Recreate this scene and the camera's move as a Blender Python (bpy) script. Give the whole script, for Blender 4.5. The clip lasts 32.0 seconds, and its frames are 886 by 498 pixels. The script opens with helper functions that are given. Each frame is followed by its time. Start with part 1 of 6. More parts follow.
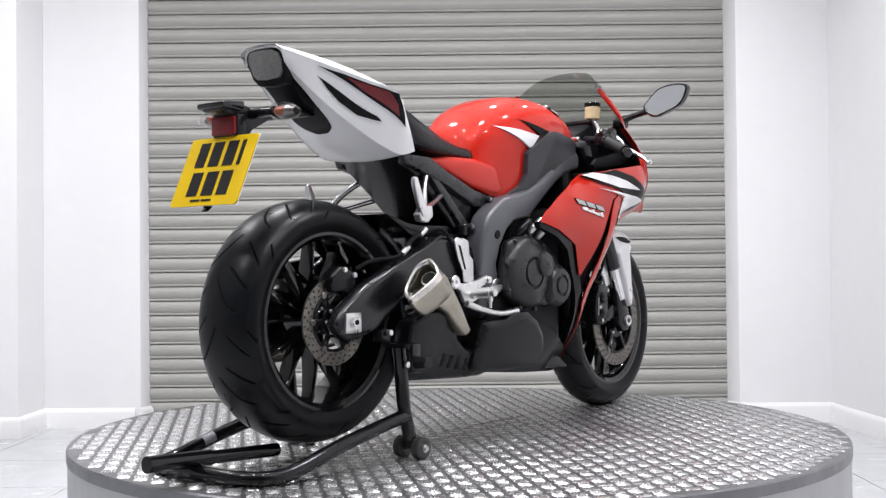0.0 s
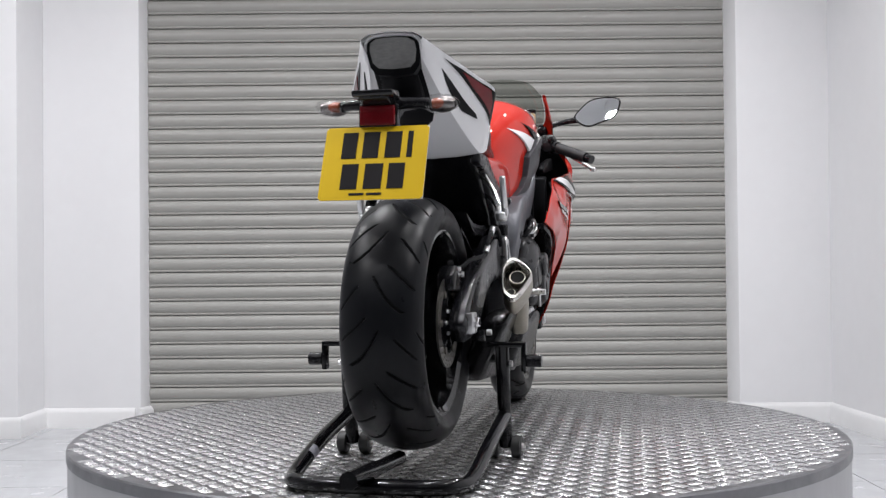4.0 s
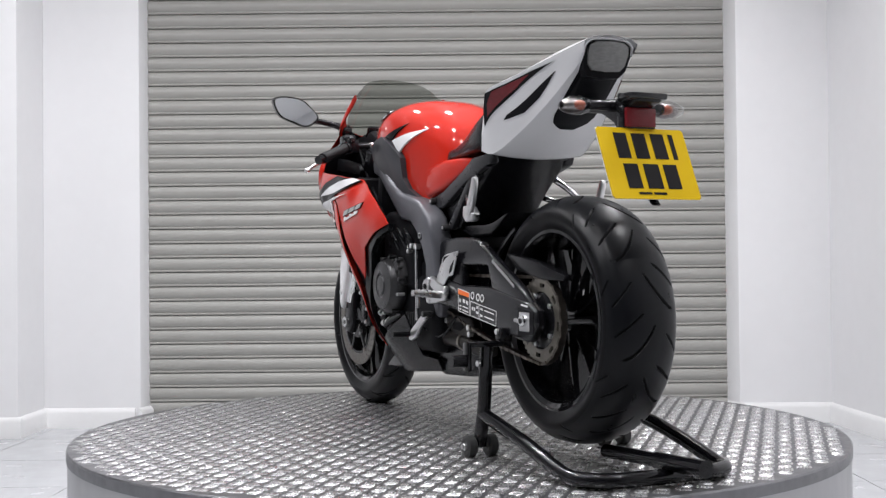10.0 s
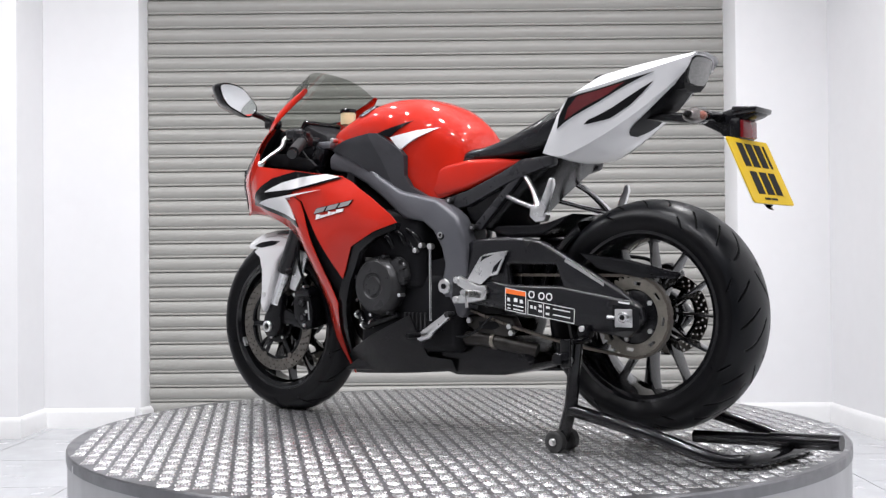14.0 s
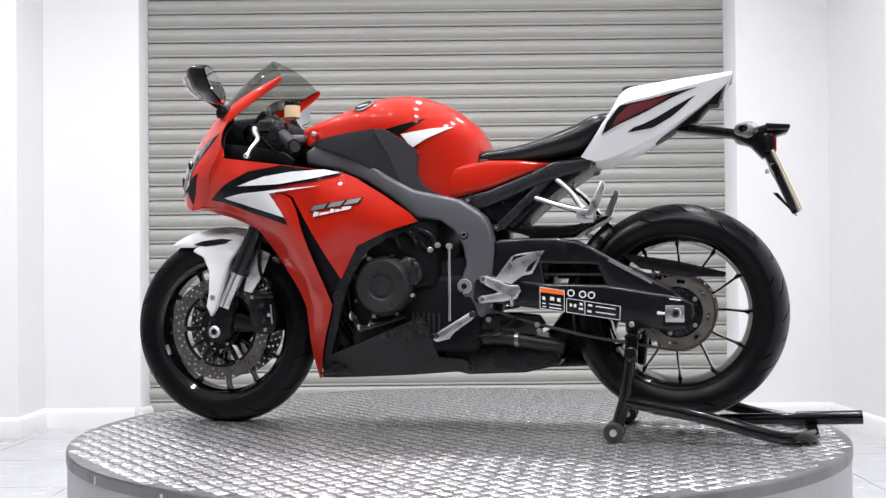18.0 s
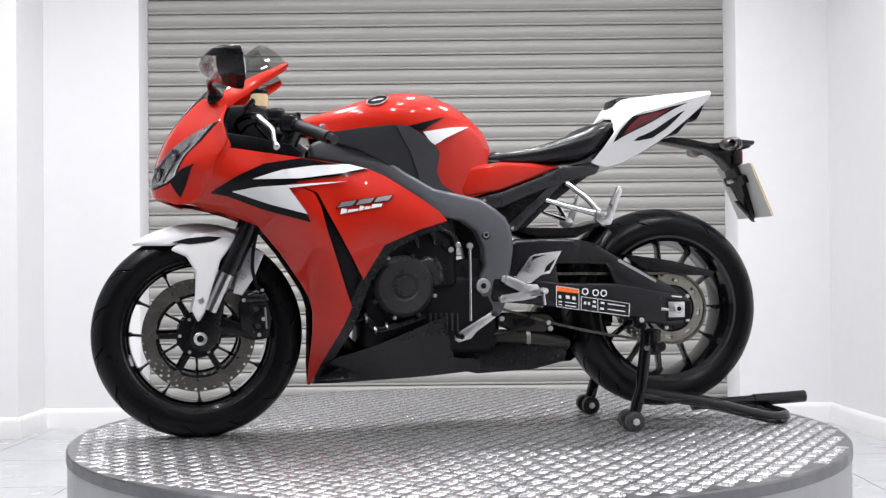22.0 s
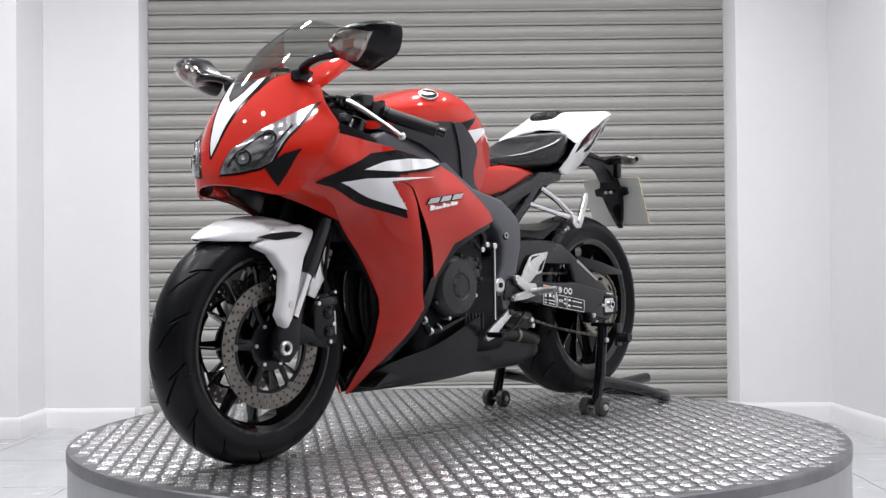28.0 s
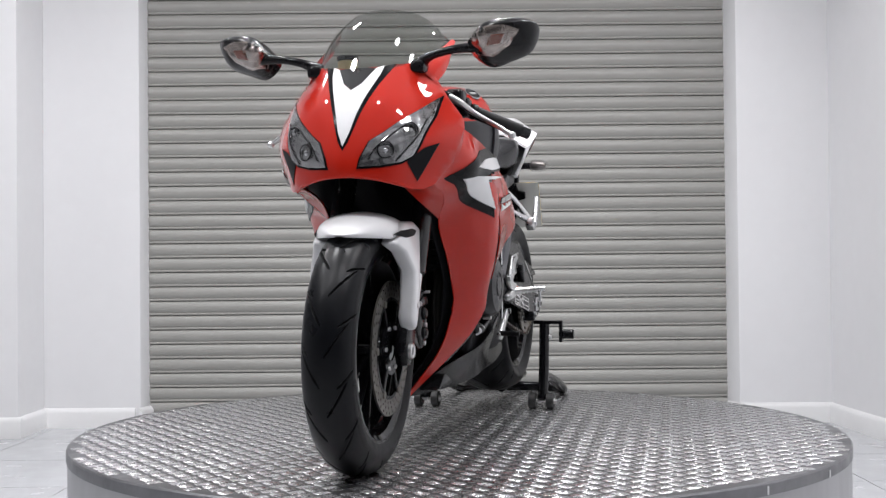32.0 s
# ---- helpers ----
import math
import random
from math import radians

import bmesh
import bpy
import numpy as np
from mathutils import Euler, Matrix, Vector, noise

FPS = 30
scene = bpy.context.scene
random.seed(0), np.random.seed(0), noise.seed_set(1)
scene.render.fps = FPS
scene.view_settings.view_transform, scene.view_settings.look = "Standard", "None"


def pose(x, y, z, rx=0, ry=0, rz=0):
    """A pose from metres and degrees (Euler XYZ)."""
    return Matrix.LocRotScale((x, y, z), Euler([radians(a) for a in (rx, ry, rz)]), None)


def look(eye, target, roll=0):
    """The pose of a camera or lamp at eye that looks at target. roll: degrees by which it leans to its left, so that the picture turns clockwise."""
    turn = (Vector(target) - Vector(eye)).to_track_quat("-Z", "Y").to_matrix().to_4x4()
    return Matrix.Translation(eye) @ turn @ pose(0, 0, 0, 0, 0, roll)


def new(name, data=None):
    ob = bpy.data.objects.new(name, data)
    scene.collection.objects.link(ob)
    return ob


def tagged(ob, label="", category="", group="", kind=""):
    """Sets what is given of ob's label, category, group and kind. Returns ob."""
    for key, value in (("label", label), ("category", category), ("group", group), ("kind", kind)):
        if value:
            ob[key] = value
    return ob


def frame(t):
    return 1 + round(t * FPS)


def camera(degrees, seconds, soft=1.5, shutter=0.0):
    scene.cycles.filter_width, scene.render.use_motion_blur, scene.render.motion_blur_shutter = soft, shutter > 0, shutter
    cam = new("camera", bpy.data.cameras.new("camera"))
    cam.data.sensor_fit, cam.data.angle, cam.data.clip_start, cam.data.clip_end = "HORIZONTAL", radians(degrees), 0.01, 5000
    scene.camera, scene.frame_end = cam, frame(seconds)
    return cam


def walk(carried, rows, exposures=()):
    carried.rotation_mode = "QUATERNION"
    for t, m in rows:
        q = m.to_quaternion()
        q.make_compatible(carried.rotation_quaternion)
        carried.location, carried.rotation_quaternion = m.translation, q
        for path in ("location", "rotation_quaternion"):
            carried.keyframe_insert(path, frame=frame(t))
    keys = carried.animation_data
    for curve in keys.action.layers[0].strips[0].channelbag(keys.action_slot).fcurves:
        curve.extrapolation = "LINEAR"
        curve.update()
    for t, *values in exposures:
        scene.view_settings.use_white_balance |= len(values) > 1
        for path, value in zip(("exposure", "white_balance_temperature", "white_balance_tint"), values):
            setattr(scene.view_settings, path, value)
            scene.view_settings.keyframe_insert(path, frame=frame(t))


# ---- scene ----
# Camera: fixed on a tripod in front of the turntable.
cam = camera(42.46, 32.0, soft=1.35)
EYE = Vector((0.0, -3.4535, 0.494))
HERE = look(EYE, EYE + Vector((-0.01139, 0.99984, 0.01375)), -0.543)
walk(cam, [(0.0, HERE), (32.0, HERE)], [(0.0, 0.05, 6500, 13), (1.0, 0.0, 6500, 13), (3.0, -0.22, 6500, 13), (6.0, -0.35, 6500, 13), (7.0, -0.36, 6500, 13), (9.0, -0.26, 6500, 13), (10.0, -0.2, 6500, 13), (13.0, 0.02, 6500, 13), (17.0, 0.12, 6500, 13), (21.0, 0.08, 6500, 13), (25.0, -0.06, 6500, 13), (28.0, -0.18, 6500, 13), (32.0, -0.31, 6500, 13)])

# World: a closed showroom, so the sky outside adds next to nothing.
world = bpy.data.worlds.new("world")
scene.world = world
world.use_nodes = True
world.node_tree.nodes["Background"].inputs[0].default_value = (0.9, 0.95, 1.0, 1)
world.node_tree.nodes["Background"].inputs[1].default_value = 0.3

FLOOR = -0.33          # the shop floor; z = 0 is the top of the turntable
TABLE_R = 1.1245
MID = -0.034           # the motorcycle's middle plane, off the table's axis
CEIL = 2.75


LAMPS = [(x, y) for y in (-1.75, -0.5, 0.8) for x in (-2.0, -0.95, 0.15, 1.15)]
for lx, ly in LAMPS:
    data = bpy.data.lights.new("ceiling_lamp_light", "AREA")
    data.shape, data.size, data.energy, data.color = "DISK", 0.16, 20.0, (0.975, 0.988, 1.0)
    new("ceiling_lamp_light", data).matrix_world = pose(lx, ly, CEIL - 0.075)


# ---- materials ----
def mat(name, base, rough=0.5, metal=0.0, coat=0.0, coat_rough=0.03, vary=0.0, scale=8.0, bump=0.0, bump_scale=60.0,
        rough_vary=0.0, spec=0.5, second=None, stretch=(1, 1, 1), ior=1.5, coat_ior=1.5):
    """A surface with two scales of variation: broad stains and fine grain, in object space."""
    m = bpy.data.materials.new(name)
    m.use_nodes = True
    nt = m.node_tree
    b = nt.nodes["Principled BSDF"]
    b.inputs["Base Color"].default_value = (*base, 1)
    b.inputs["Roughness"].default_value = rough
    b.inputs["Metallic"].default_value = metal
    b.inputs["Coat Weight"].default_value = coat
    b.inputs["Coat Roughness"].default_value = coat_rough
    b.inputs["Specular IOR Level"].default_value = spec
    b.inputs["IOR"].default_value = ior
    b.inputs["Coat IOR"].default_value = coat_ior
    co = nt.nodes.new("ShaderNodeTexCoord")
    mp = nt.nodes.new("ShaderNodeMapping")
    mp.inputs["Scale"].default_value = stretch
    nt.links.new(co.outputs["Object"], mp.inputs[0])

    def noise_node(s, detail=4):
        n = nt.nodes.new("ShaderNodeTexNoise")
        n.inputs["Scale"].default_value, n.inputs["Detail"].default_value = s, detail
        nt.links.new(mp.outputs[0], n.inputs["Vector"])
        return n
    if vary:
        n1, n2 = noise_node(scale), noise_node(scale * 9)
        mix = nt.nodes.new("ShaderNodeMix")
        mix.data_type = "FLOAT"
        mix.inputs[0].default_value = 0.4
        nt.links.new(n1.outputs[0], mix.inputs[2])
        nt.links.new(n2.outputs[0], mix.inputs[3])
        ramp = nt.nodes.new("ShaderNodeValToRGB")
        other = second or tuple(c * (1 - vary) for c in base)
        ramp.color_ramp.elements[0].position, ramp.color_ramp.elements[1].position = 0.3, 0.7
        ramp.color_ramp.elements[0].color = (*other, 1)
        ramp.color_ramp.elements[1].color = (*(min(1, c * (1 + vary * 0.4)) for c in base), 1)
        nt.links.new(mix.outputs[0], ramp.inputs[0])
        nt.links.new(ramp.outputs[0], b.inputs["Base Color"])
    if rough_vary:
        n3 = noise_node(scale * 2.7)
        mr = nt.nodes.new("ShaderNodeMapRange")
        mr.inputs["From Min"].default_value, mr.inputs["From Max"].default_value = 0.3, 0.7
        mr.inputs["To Min"].default_value, mr.inputs["To Max"].default_value = max(0, rough - rough_vary), min(1, rough + rough_vary)
        nt.links.new(n3.outputs[0], mr.inputs["Value"])
        nt.links.new(mr.outputs[0], b.inputs["Roughness"])
    if bump:
        n4 = noise_node(bump_scale, 3)
        bp = nt.nodes.new("ShaderNodeBump")
        bp.inputs["Strength"].default_value, bp.inputs["Distance"].default_value = bump, 0.002
        nt.links.new(n4.outputs[0], bp.inputs["Height"])
        nt.links.new(bp.outputs[0], b.inputs["Normal"])
    return m


def glass_mat(name, tint, rough=0.02, gloss_least=0.04):
    """A thin clear sheet: it lets light straight through, tinted, and reflects more towards grazing angles."""
    m = bpy.data.materials.new(name)
    m.use_nodes = True
    nt = m.node_tree
    nt.nodes.remove(nt.nodes["Principled BSDF"])
    clear, gloss, mix, facing, power, scale = (nt.nodes.new(k) for k in ("ShaderNodeBsdfTransparent", "ShaderNodeBsdfGlossy", "ShaderNodeMixShader", "ShaderNodeLayerWeight", "ShaderNodeMath", "ShaderNodeMath"))
    clear.inputs[0].default_value = (*tint, 1)
    gloss.inputs["Roughness"].default_value = rough
    facing.inputs["Blend"].default_value = 0.5
    power.operation, scale.operation = "POWER", "MULTIPLY_ADD"
    power.inputs[1].default_value = 5.0
    scale.inputs[1].default_value, scale.inputs[2].default_value = 1 - gloss_least, gloss_least
    nt.links.new(facing.outputs["Facing"], power.inputs[0])
    nt.links.new(power.outputs[0], scale.inputs[0])
    nt.links.new(scale.outputs[0], mix.inputs[0])
    nt.links.new(clear.outputs[0], mix.inputs[1])
    nt.links.new(gloss.outputs[0], mix.inputs[2])
    nt.links.new(mix.outputs[0], nt.nodes["Material Output"].inputs[0])
    return m


DARKWALL = mat("unseen_wall_dark", (0.13, 0.13, 0.14), 0.6, vary=0.1, scale=1.5)
WALL = mat("white_wall_paint", (0.77, 0.77, 0.78), 0.55, vary=0.03, scale=1.5, bump=0.05, bump_scale=90)
SKIRT = mat("white_gloss_paint", (0.80, 0.80, 0.80), 0.3, vary=0.04, scale=3, bump=0.02)
CEILM = mat("ceiling_paint", (0.82, 0.82, 0.82), 0.8, vary=0.02, scale=2)
TILE = mat("grey_floor_tile", (0.52, 0.53, 0.55), 0.22, vary=0.08, scale=2.5, rough_vary=0.08, bump=0.02, bump_scale=30)
GROUT = mat("grey_grout", (0.22, 0.22, 0.23), 0.9, vary=0.15, scale=20)
SHUTTER = mat("shutter_grey_paint", (0.335, 0.33, 0.31), 0.42, vary=0.08, scale=1.2, rough_vary=0.08, stretch=(0.4, 1, 4), bump=0.03, bump_scale=40)
GAP = mat("dark_gap", (0.03, 0.03, 0.03), 0.8)
PLATE_METAL = mat("aluminium_tread_plate", (0.24, 0.24, 0.25), 0.40, 1.0, vary=0.2, scale=5, rough_vary=0.1, bump=0.08, bump_scale=140)
TREAD = mat("worn_tread_bar", (0.62, 0.62, 0.63), 0.27, 0.9, vary=0.16, scale=30, rough_vary=0.07)
RIM_STEEL = mat("brushed_steel_skirt", (0.44, 0.44, 0.45), 0.42, 0.35, vary=0.10, scale=4, stretch=(1, 1, 0.3), rough_vary=0.08)
RED = mat("red_gloss_paint", (0.47, 0.014, 0.004), 0.5, spec=0.08, coat=1.0, coat_ior=1.39, coat_rough=0.02, vary=0.03, scale=3)
WHITE = mat("white_gloss_paint_bodywork", (0.78, 0.78, 0.79), 0.5, spec=0.3, coat=0.8, vary=0.02, scale=3)
BLACKG = mat("black_gloss_paint", (0.006, 0.006, 0.007), 0.06, ior=1.5, vary=0.1, scale=5)
BLACKP = mat("black_moulded_plastic", (0.0065, 0.0065, 0.0078), 0.22, ior=1.32, vary=0.2, scale=12, rough_vary=0.04)
DARK = mat("dark_cavity_plastic", (0.008, 0.008, 0.0095), 0.5, ior=1.2, vary=0.2, scale=12)
RUBBER = mat("tyre_rubber", (0.0042, 0.0042, 0.005), 0.34, ior=1.23, vary=0.25, scale=9, bump=0.05, bump_scale=220, rough_vary=0.07)
# worn tread; the lighter, bluer tint also stands in for its sheen
SCUFF_SHEEN = mat("scuffed_tread_with_sheen", (0.0055, 0.006, 0.0075), 0.34, ior=1.27, vary=0.3, scale=7, bump=0.05, bump_scale=260, rough_vary=0.07)
GROOVE = mat("tyre_groove", (0.004, 0.004, 0.004), 0.8, spec=0.2)
FRAMEM = mat("dark_grey_frame_paint", (0.105, 0.107, 0.120), 0.40, 0.30, vary=0.10, scale=14, bump=0.03, bump_scale=260, rough_vary=0.04)
SWING = mat("black_satin_alloy", (0.0065, 0.0065, 0.0085), 0.24, ior=1.46, vary=0.2, scale=9, rough_vary=0.05)
ENGINE = mat("engine_dark_grey", (0.044, 0.044, 0.046), 0.34, 0.5, vary=0.25, scale=12, rough_vary=0.1, bump=0.06, bump_scale=160, ior=1.35)
ALLOY = mat("satin_alloy", (0.68, 0.68, 0.68), 0.32, 1.0, vary=0.05, scale=14, rough_vary=0.08)
CHROME = mat("polished_metal", (0.74, 0.74, 0.75), 0.16, 1.0, vary=0.05, scale=14, rough_vary=0.05)
TITAN = mat("brushed_silencer", (0.40, 0.375, 0.315), 0.36, 1.0, vary=0.08, scale=10, stretch=(1, 1, 8), rough_vary=0.06)
MOUTH = mat("polished_silencer_mouth", (0.74, 0.72, 0.68), 0.20, 1.0, vary=0.08, scale=10, rough_vary=0.05)
DARKPIPE = mat("dark_pipe", (0.030, 0.027, 0.024), 0.45, 0.8, vary=0.3, scale=20)
DISC = mat("brake_disc_steel", (0.185, 0.172, 0.155), 0.36, 1.0, vary=0.3, scale=25, rough_vary=0.08)
SUBF = mat("black_subframe_paint", (0.022, 0.022, 0.025), 0.3, 0.2, vary=0.2, scale=12, rough_vary=0.08)
SEATM = mat("black_vinyl", (0.010, 0.010, 0.012), 0.25, ior=1.36, vary=0.2, scale=14, bump=0.06, bump_scale=420)
PADM = mat("black_grained_knee_pad", (0.042, 0.042, 0.048), 0.40, ior=1.4, vary=0.2, scale=14, bump=0.10, bump_scale=420)
CHAIN = mat("oiled_chain_steel", (0.16, 0.14, 0.12), 0.4, 1.0, vary=0.3, scale=40)
YELLOW = mat("yellow_reflective_plate", (0.54, 0.355, 0.0), 0.5, spec=0.15, vary=0.03, scale=6)
PLATE_BACK = mat("white_plate_back", (0.7, 0.7, 0.66), 0.4, vary=0.05, scale=6)
STRIPE = mat("black_decal_film", (0.006, 0.006, 0.007), 0.2, ior=1.2, vary=0.1, scale=6)
INK = mat("black_print", (0.012, 0.011, 0.012), 0.7, spec=0.1)
PRINT_W = mat("white_print", (0.75, 0.75, 0.75), 0.4)
PRINT_O = mat("orange_print", (0.85, 0.16, 0.02), 0.4)
SILVERD = mat("silver_decal", (0.42, 0.42, 0.42), 0.3, 0.7)
STAND = mat("black_gloss_powder_coat", (0.004, 0.004, 0.005), 0.12, ior=1.42, vary=0.2, scale=20, rough_vary=0.05)
WHEELR = mat("black_rubber_wheel", (0.020, 0.020, 0.020), 0.5, vary=0.2, scale=30)
LENS_R = mat("red_lens", (0.16, 0.006, 0.010), 0.12, ior=1.4, vary=0.3, scale=30)
LENS_D = mat("smoked_tail_lens", (0.17, 0.17, 0.165), 0.14, coat=0.3, vary=0.3, scale=60, stretch=(1, 1, 3))
AMBER = mat("amber_bulb", (0.24, 0.055, 0.025), 0.3)
SIGNALD = mat("dull_signal_reflector", (0.24, 0.22, 0.215), 0.3, 0.85, vary=0.5, scale=90)
STICKER = mat("worn_grey_sticker", (0.30, 0.30, 0.34), 0.4, vary=0.6, scale=90)
CLEAR = glass_mat("clear_lens", (0.93, 0.93, 0.93))
SMOKE = glass_mat("smoked_screen", (0.50, 0.52, 0.49), gloss_least=0.09)
GRIP = mat("ribbed_grip_rubber", (0.008, 0.008, 0.009), 0.5, ior=1.35, vary=0.2, scale=20, bump=0.12, bump_scale=500)
REFLECT = mat("lamp_reflector", (0.68, 0.68, 0.69), 0.17, 0.95, vary=0.5, scale=50)
SIGNAL = mat("silver_signal_reflector", (0.52, 0.45, 0.41), 0.2, 0.9, vary=0.5, scale=70)
MIRROR = mat("mirror_glass", (0.86, 0.88, 0.90), 0.01, 1.0)
FLUID = mat("brake_fluid_pot", (0.60, 0.50, 0.30), 0.35, vary=0.25, scale=30)
BROWNC = mat("heat_stained_casting", (0.026, 0.023, 0.021), 0.42, 0.5, vary=0.3, scale=18, bump=0.05, bump_scale=120)
COVERM = mat("satin_grey_plastic", (0.027, 0.028, 0.032), 0.38, ior=1.36, vary=0.15, scale=14, bump=0.05, bump_scale=300)
SPROCK = mat("sprocket_steel", (0.28, 0.26, 0.225), 0.37, 0.9, vary=0.3, scale=25)
for m in (PLATE_METAL, TREAD):
    nt = m.node_tree
    way = nt.nodes.new("ShaderNodeVectorTransform")
    way.vector_type, way.convert_from, way.convert_to = "VECTOR", "OBJECT", "WORLD"
    way.inputs[0].default_value = (0, 1, 0)
    nt.links.new(way.outputs[0], nt.nodes["Principled BSDF"].inputs["Tangent"])
    nt.nodes["Principled BSDF"].inputs["Anisotropic"].default_value = 0.4
LAMP = bpy.data.materials.new("lamp_diffuser")
LAMP.use_nodes = True
LAMP.node_tree.nodes["Principled BSDF"].inputs["Emission Color"].default_value = (1, 0.98, 0.95, 1)
LAMP.node_tree.nodes["Principled BSDF"].inputs["Emission Strength"].default_value = 4.0


# ---- mesh helpers ----
def link(name, verts, faces, material, parent=None, label="", smooth=True, angle=40.0, mats=None, index=None):
    me = bpy.data.meshes.new(name)
    me.from_pydata([tuple(v) for v in verts], [], [tuple(f) for f in faces])
    me.materials.append(material)
    for extra in mats or ():
        me.materials.append(extra)
    if index is not None:
        me.polygons.foreach_set("material_index", index)
    me.validate()
    bm = bmesh.new()
    bm.from_mesh(me)
    bmesh.ops.recalc_face_normals(bm, faces=bm.faces)
    for e in bm.edges:
        if len(e.link_faces) == 2 and e.calc_face_angle(0.0) > radians(angle):
            e.smooth = False
    for f in bm.faces:
        f.smooth = smooth
    bm.to_mesh(me)
    bm.free()
    ob = new(name, me)
    if parent:
        ob.parent = parent
    if label:
        ob["label"] = label
    return ob


def part(name, bm, material, parent, label="", smooth=True, angle=40.0):
    """Links a bmesh as one mesh object under a thing or a part."""
    bmesh.ops.recalc_face_normals(bm, faces=bm.faces)
    for e in bm.edges:
        if len(e.link_faces) == 2 and e.calc_face_angle(0.0) > radians(angle):
            e.smooth = False
    for f in bm.faces:
        f.smooth = smooth
    me = bpy.data.meshes.new(name)
    bm.to_mesh(me)
    bm.free()
    me.materials.append(material)
    ob = new(name, me)
    ob.parent = parent
    if label:
        ob["label"] = label
    return ob


def share(ob, parent, m):
    """Another object on the same mesh."""
    o = new(ob.name.split(".")[0], ob.data)
    o.parent = parent
    o.matrix_basis = m
    if ob.get("label"):
        o["label"] = ob["label"]
    return o


def spline(pts, n=6, closed=False):
    """Catmull-Rom through the points (any dimension)."""
    p = [Vector(q) for q in pts]
    out, last = [], len(p) if closed else len(p) - 1
    for i in range(last):
        a, b, c, d = ((p[(i - 1) % len(p)], p[i], p[(i + 1) % len(p)], p[(i + 2) % len(p)]) if closed else
                      (p[max(i - 1, 0)], p[i], p[i + 1], p[min(i + 2, len(p) - 1)]))
        for k in range(n):
            t = k / n
            out.append(0.5 * ((2 * b) + (c - a) * t + (2 * a - 5 * b + 4 * c - d) * t * t + (3 * b - a - 3 * c + d) * t ** 3))
    if not closed:
        out.append(p[-1])
    return out


def tube_data(pts, radius, n=12, smooth=5, caps=True):
    """A round bar along a path; radius: one number or one for each point."""
    radii = radius if isinstance(radius, (list, tuple)) else [radius] * len(pts)
    path = spline([(*p, r) for p, r in zip(pts, radii)], smooth) if smooth and len(pts) > 2 else [Vector((*p, r)) for p, r in zip(pts, radii)]
    verts, faces, up = [], [], None
    for i, q in enumerate(path):
        a, b = path[max(i - 1, 0)].to_3d() if False else Vector(path[max(i - 1, 0)][:3]), Vector(path[min(i + 1, len(path) - 1)][:3])
        d = (b - a).normalized()
        if up is None:
            up = d.orthogonal().normalized()
        up = (up - d * up.dot(d)).normalized()
        side = d.cross(up)
        for k in range(n):
            g = 2 * math.pi * k / n
            verts.append(Vector(q[:3]) + (up * math.cos(g) + side * math.sin(g)) * q[3])
    for i in range(len(path) - 1):
        for k in range(n):
            faces.append((i * n + k, i * n + (k + 1) % n, (i + 1) * n + (k + 1) % n, (i + 1) * n + k))
    if caps:
        faces += [tuple(range(n))[::-1], tuple(range((len(path) - 1) * n, len(path) * n))]
    return verts, faces


def merged(*pieces):
    verts, faces = [], []
    for v, f in pieces:
        k = len(verts)
        verts += list(v)
        faces += [tuple(i + k for i in q) for q in f]
    return verts, faces


def tube(name, pts, radius, material, parent, label="", n=12, smooth=5):
    return link(name, *tube_data(pts, radius, n, smooth), material, parent, label)


def lathe_data(profile, n=48, centre=(0, 0, 0), closed=True, axis="y"):
    """Turns a profile of (radius, along the axis) round the y axis (or x, z)."""
    verts, faces, m = [], [], len(profile)
    for k in range(n):
        g = 2 * math.pi * k / n
        for r, a in profile:
            q = (r * math.cos(g), a, r * math.sin(g)) if axis == "y" else (r * math.cos(g), r * math.sin(g), a) if axis == "z" else (a, r * math.cos(g), r * math.sin(g))
            verts.append((q[0] + centre[0], q[1] + centre[1], q[2] + centre[2]))
    for k in range(n):
        for i in range(m if closed else m - 1):
            a, b = k * m + i, k * m + (i + 1) % m
            c, d = ((k + 1) % n) * m + (i + 1) % m, ((k + 1) % n) * m + i
            faces.append((a, b, c, d))
    return verts, faces


def lathe(name, profile, material, parent, centre=(0, 0, 0), n=48, label="", closed=True, axis="y", angle=40):
    return link(name, *lathe_data(profile, n, centre, closed, axis), material, parent, label, angle=angle)


def knob(name, r, a0, a1, material, parent, centre, label="", n=20, bevel=0.15, axis="y"):
    """A turned button or bolt head: a closed cylinder with softened edges."""
    b = min(r, abs(a1 - a0)) * bevel
    s = 1 if a1 > a0 else -1
    return lathe(name, [(0.0005, a0), (r - b, a0), (r, a0 + s * b), (r, a1 - s * b), (r - b, a1), (0.0005, a1)], material, parent, centre, n, label, axis=axis)


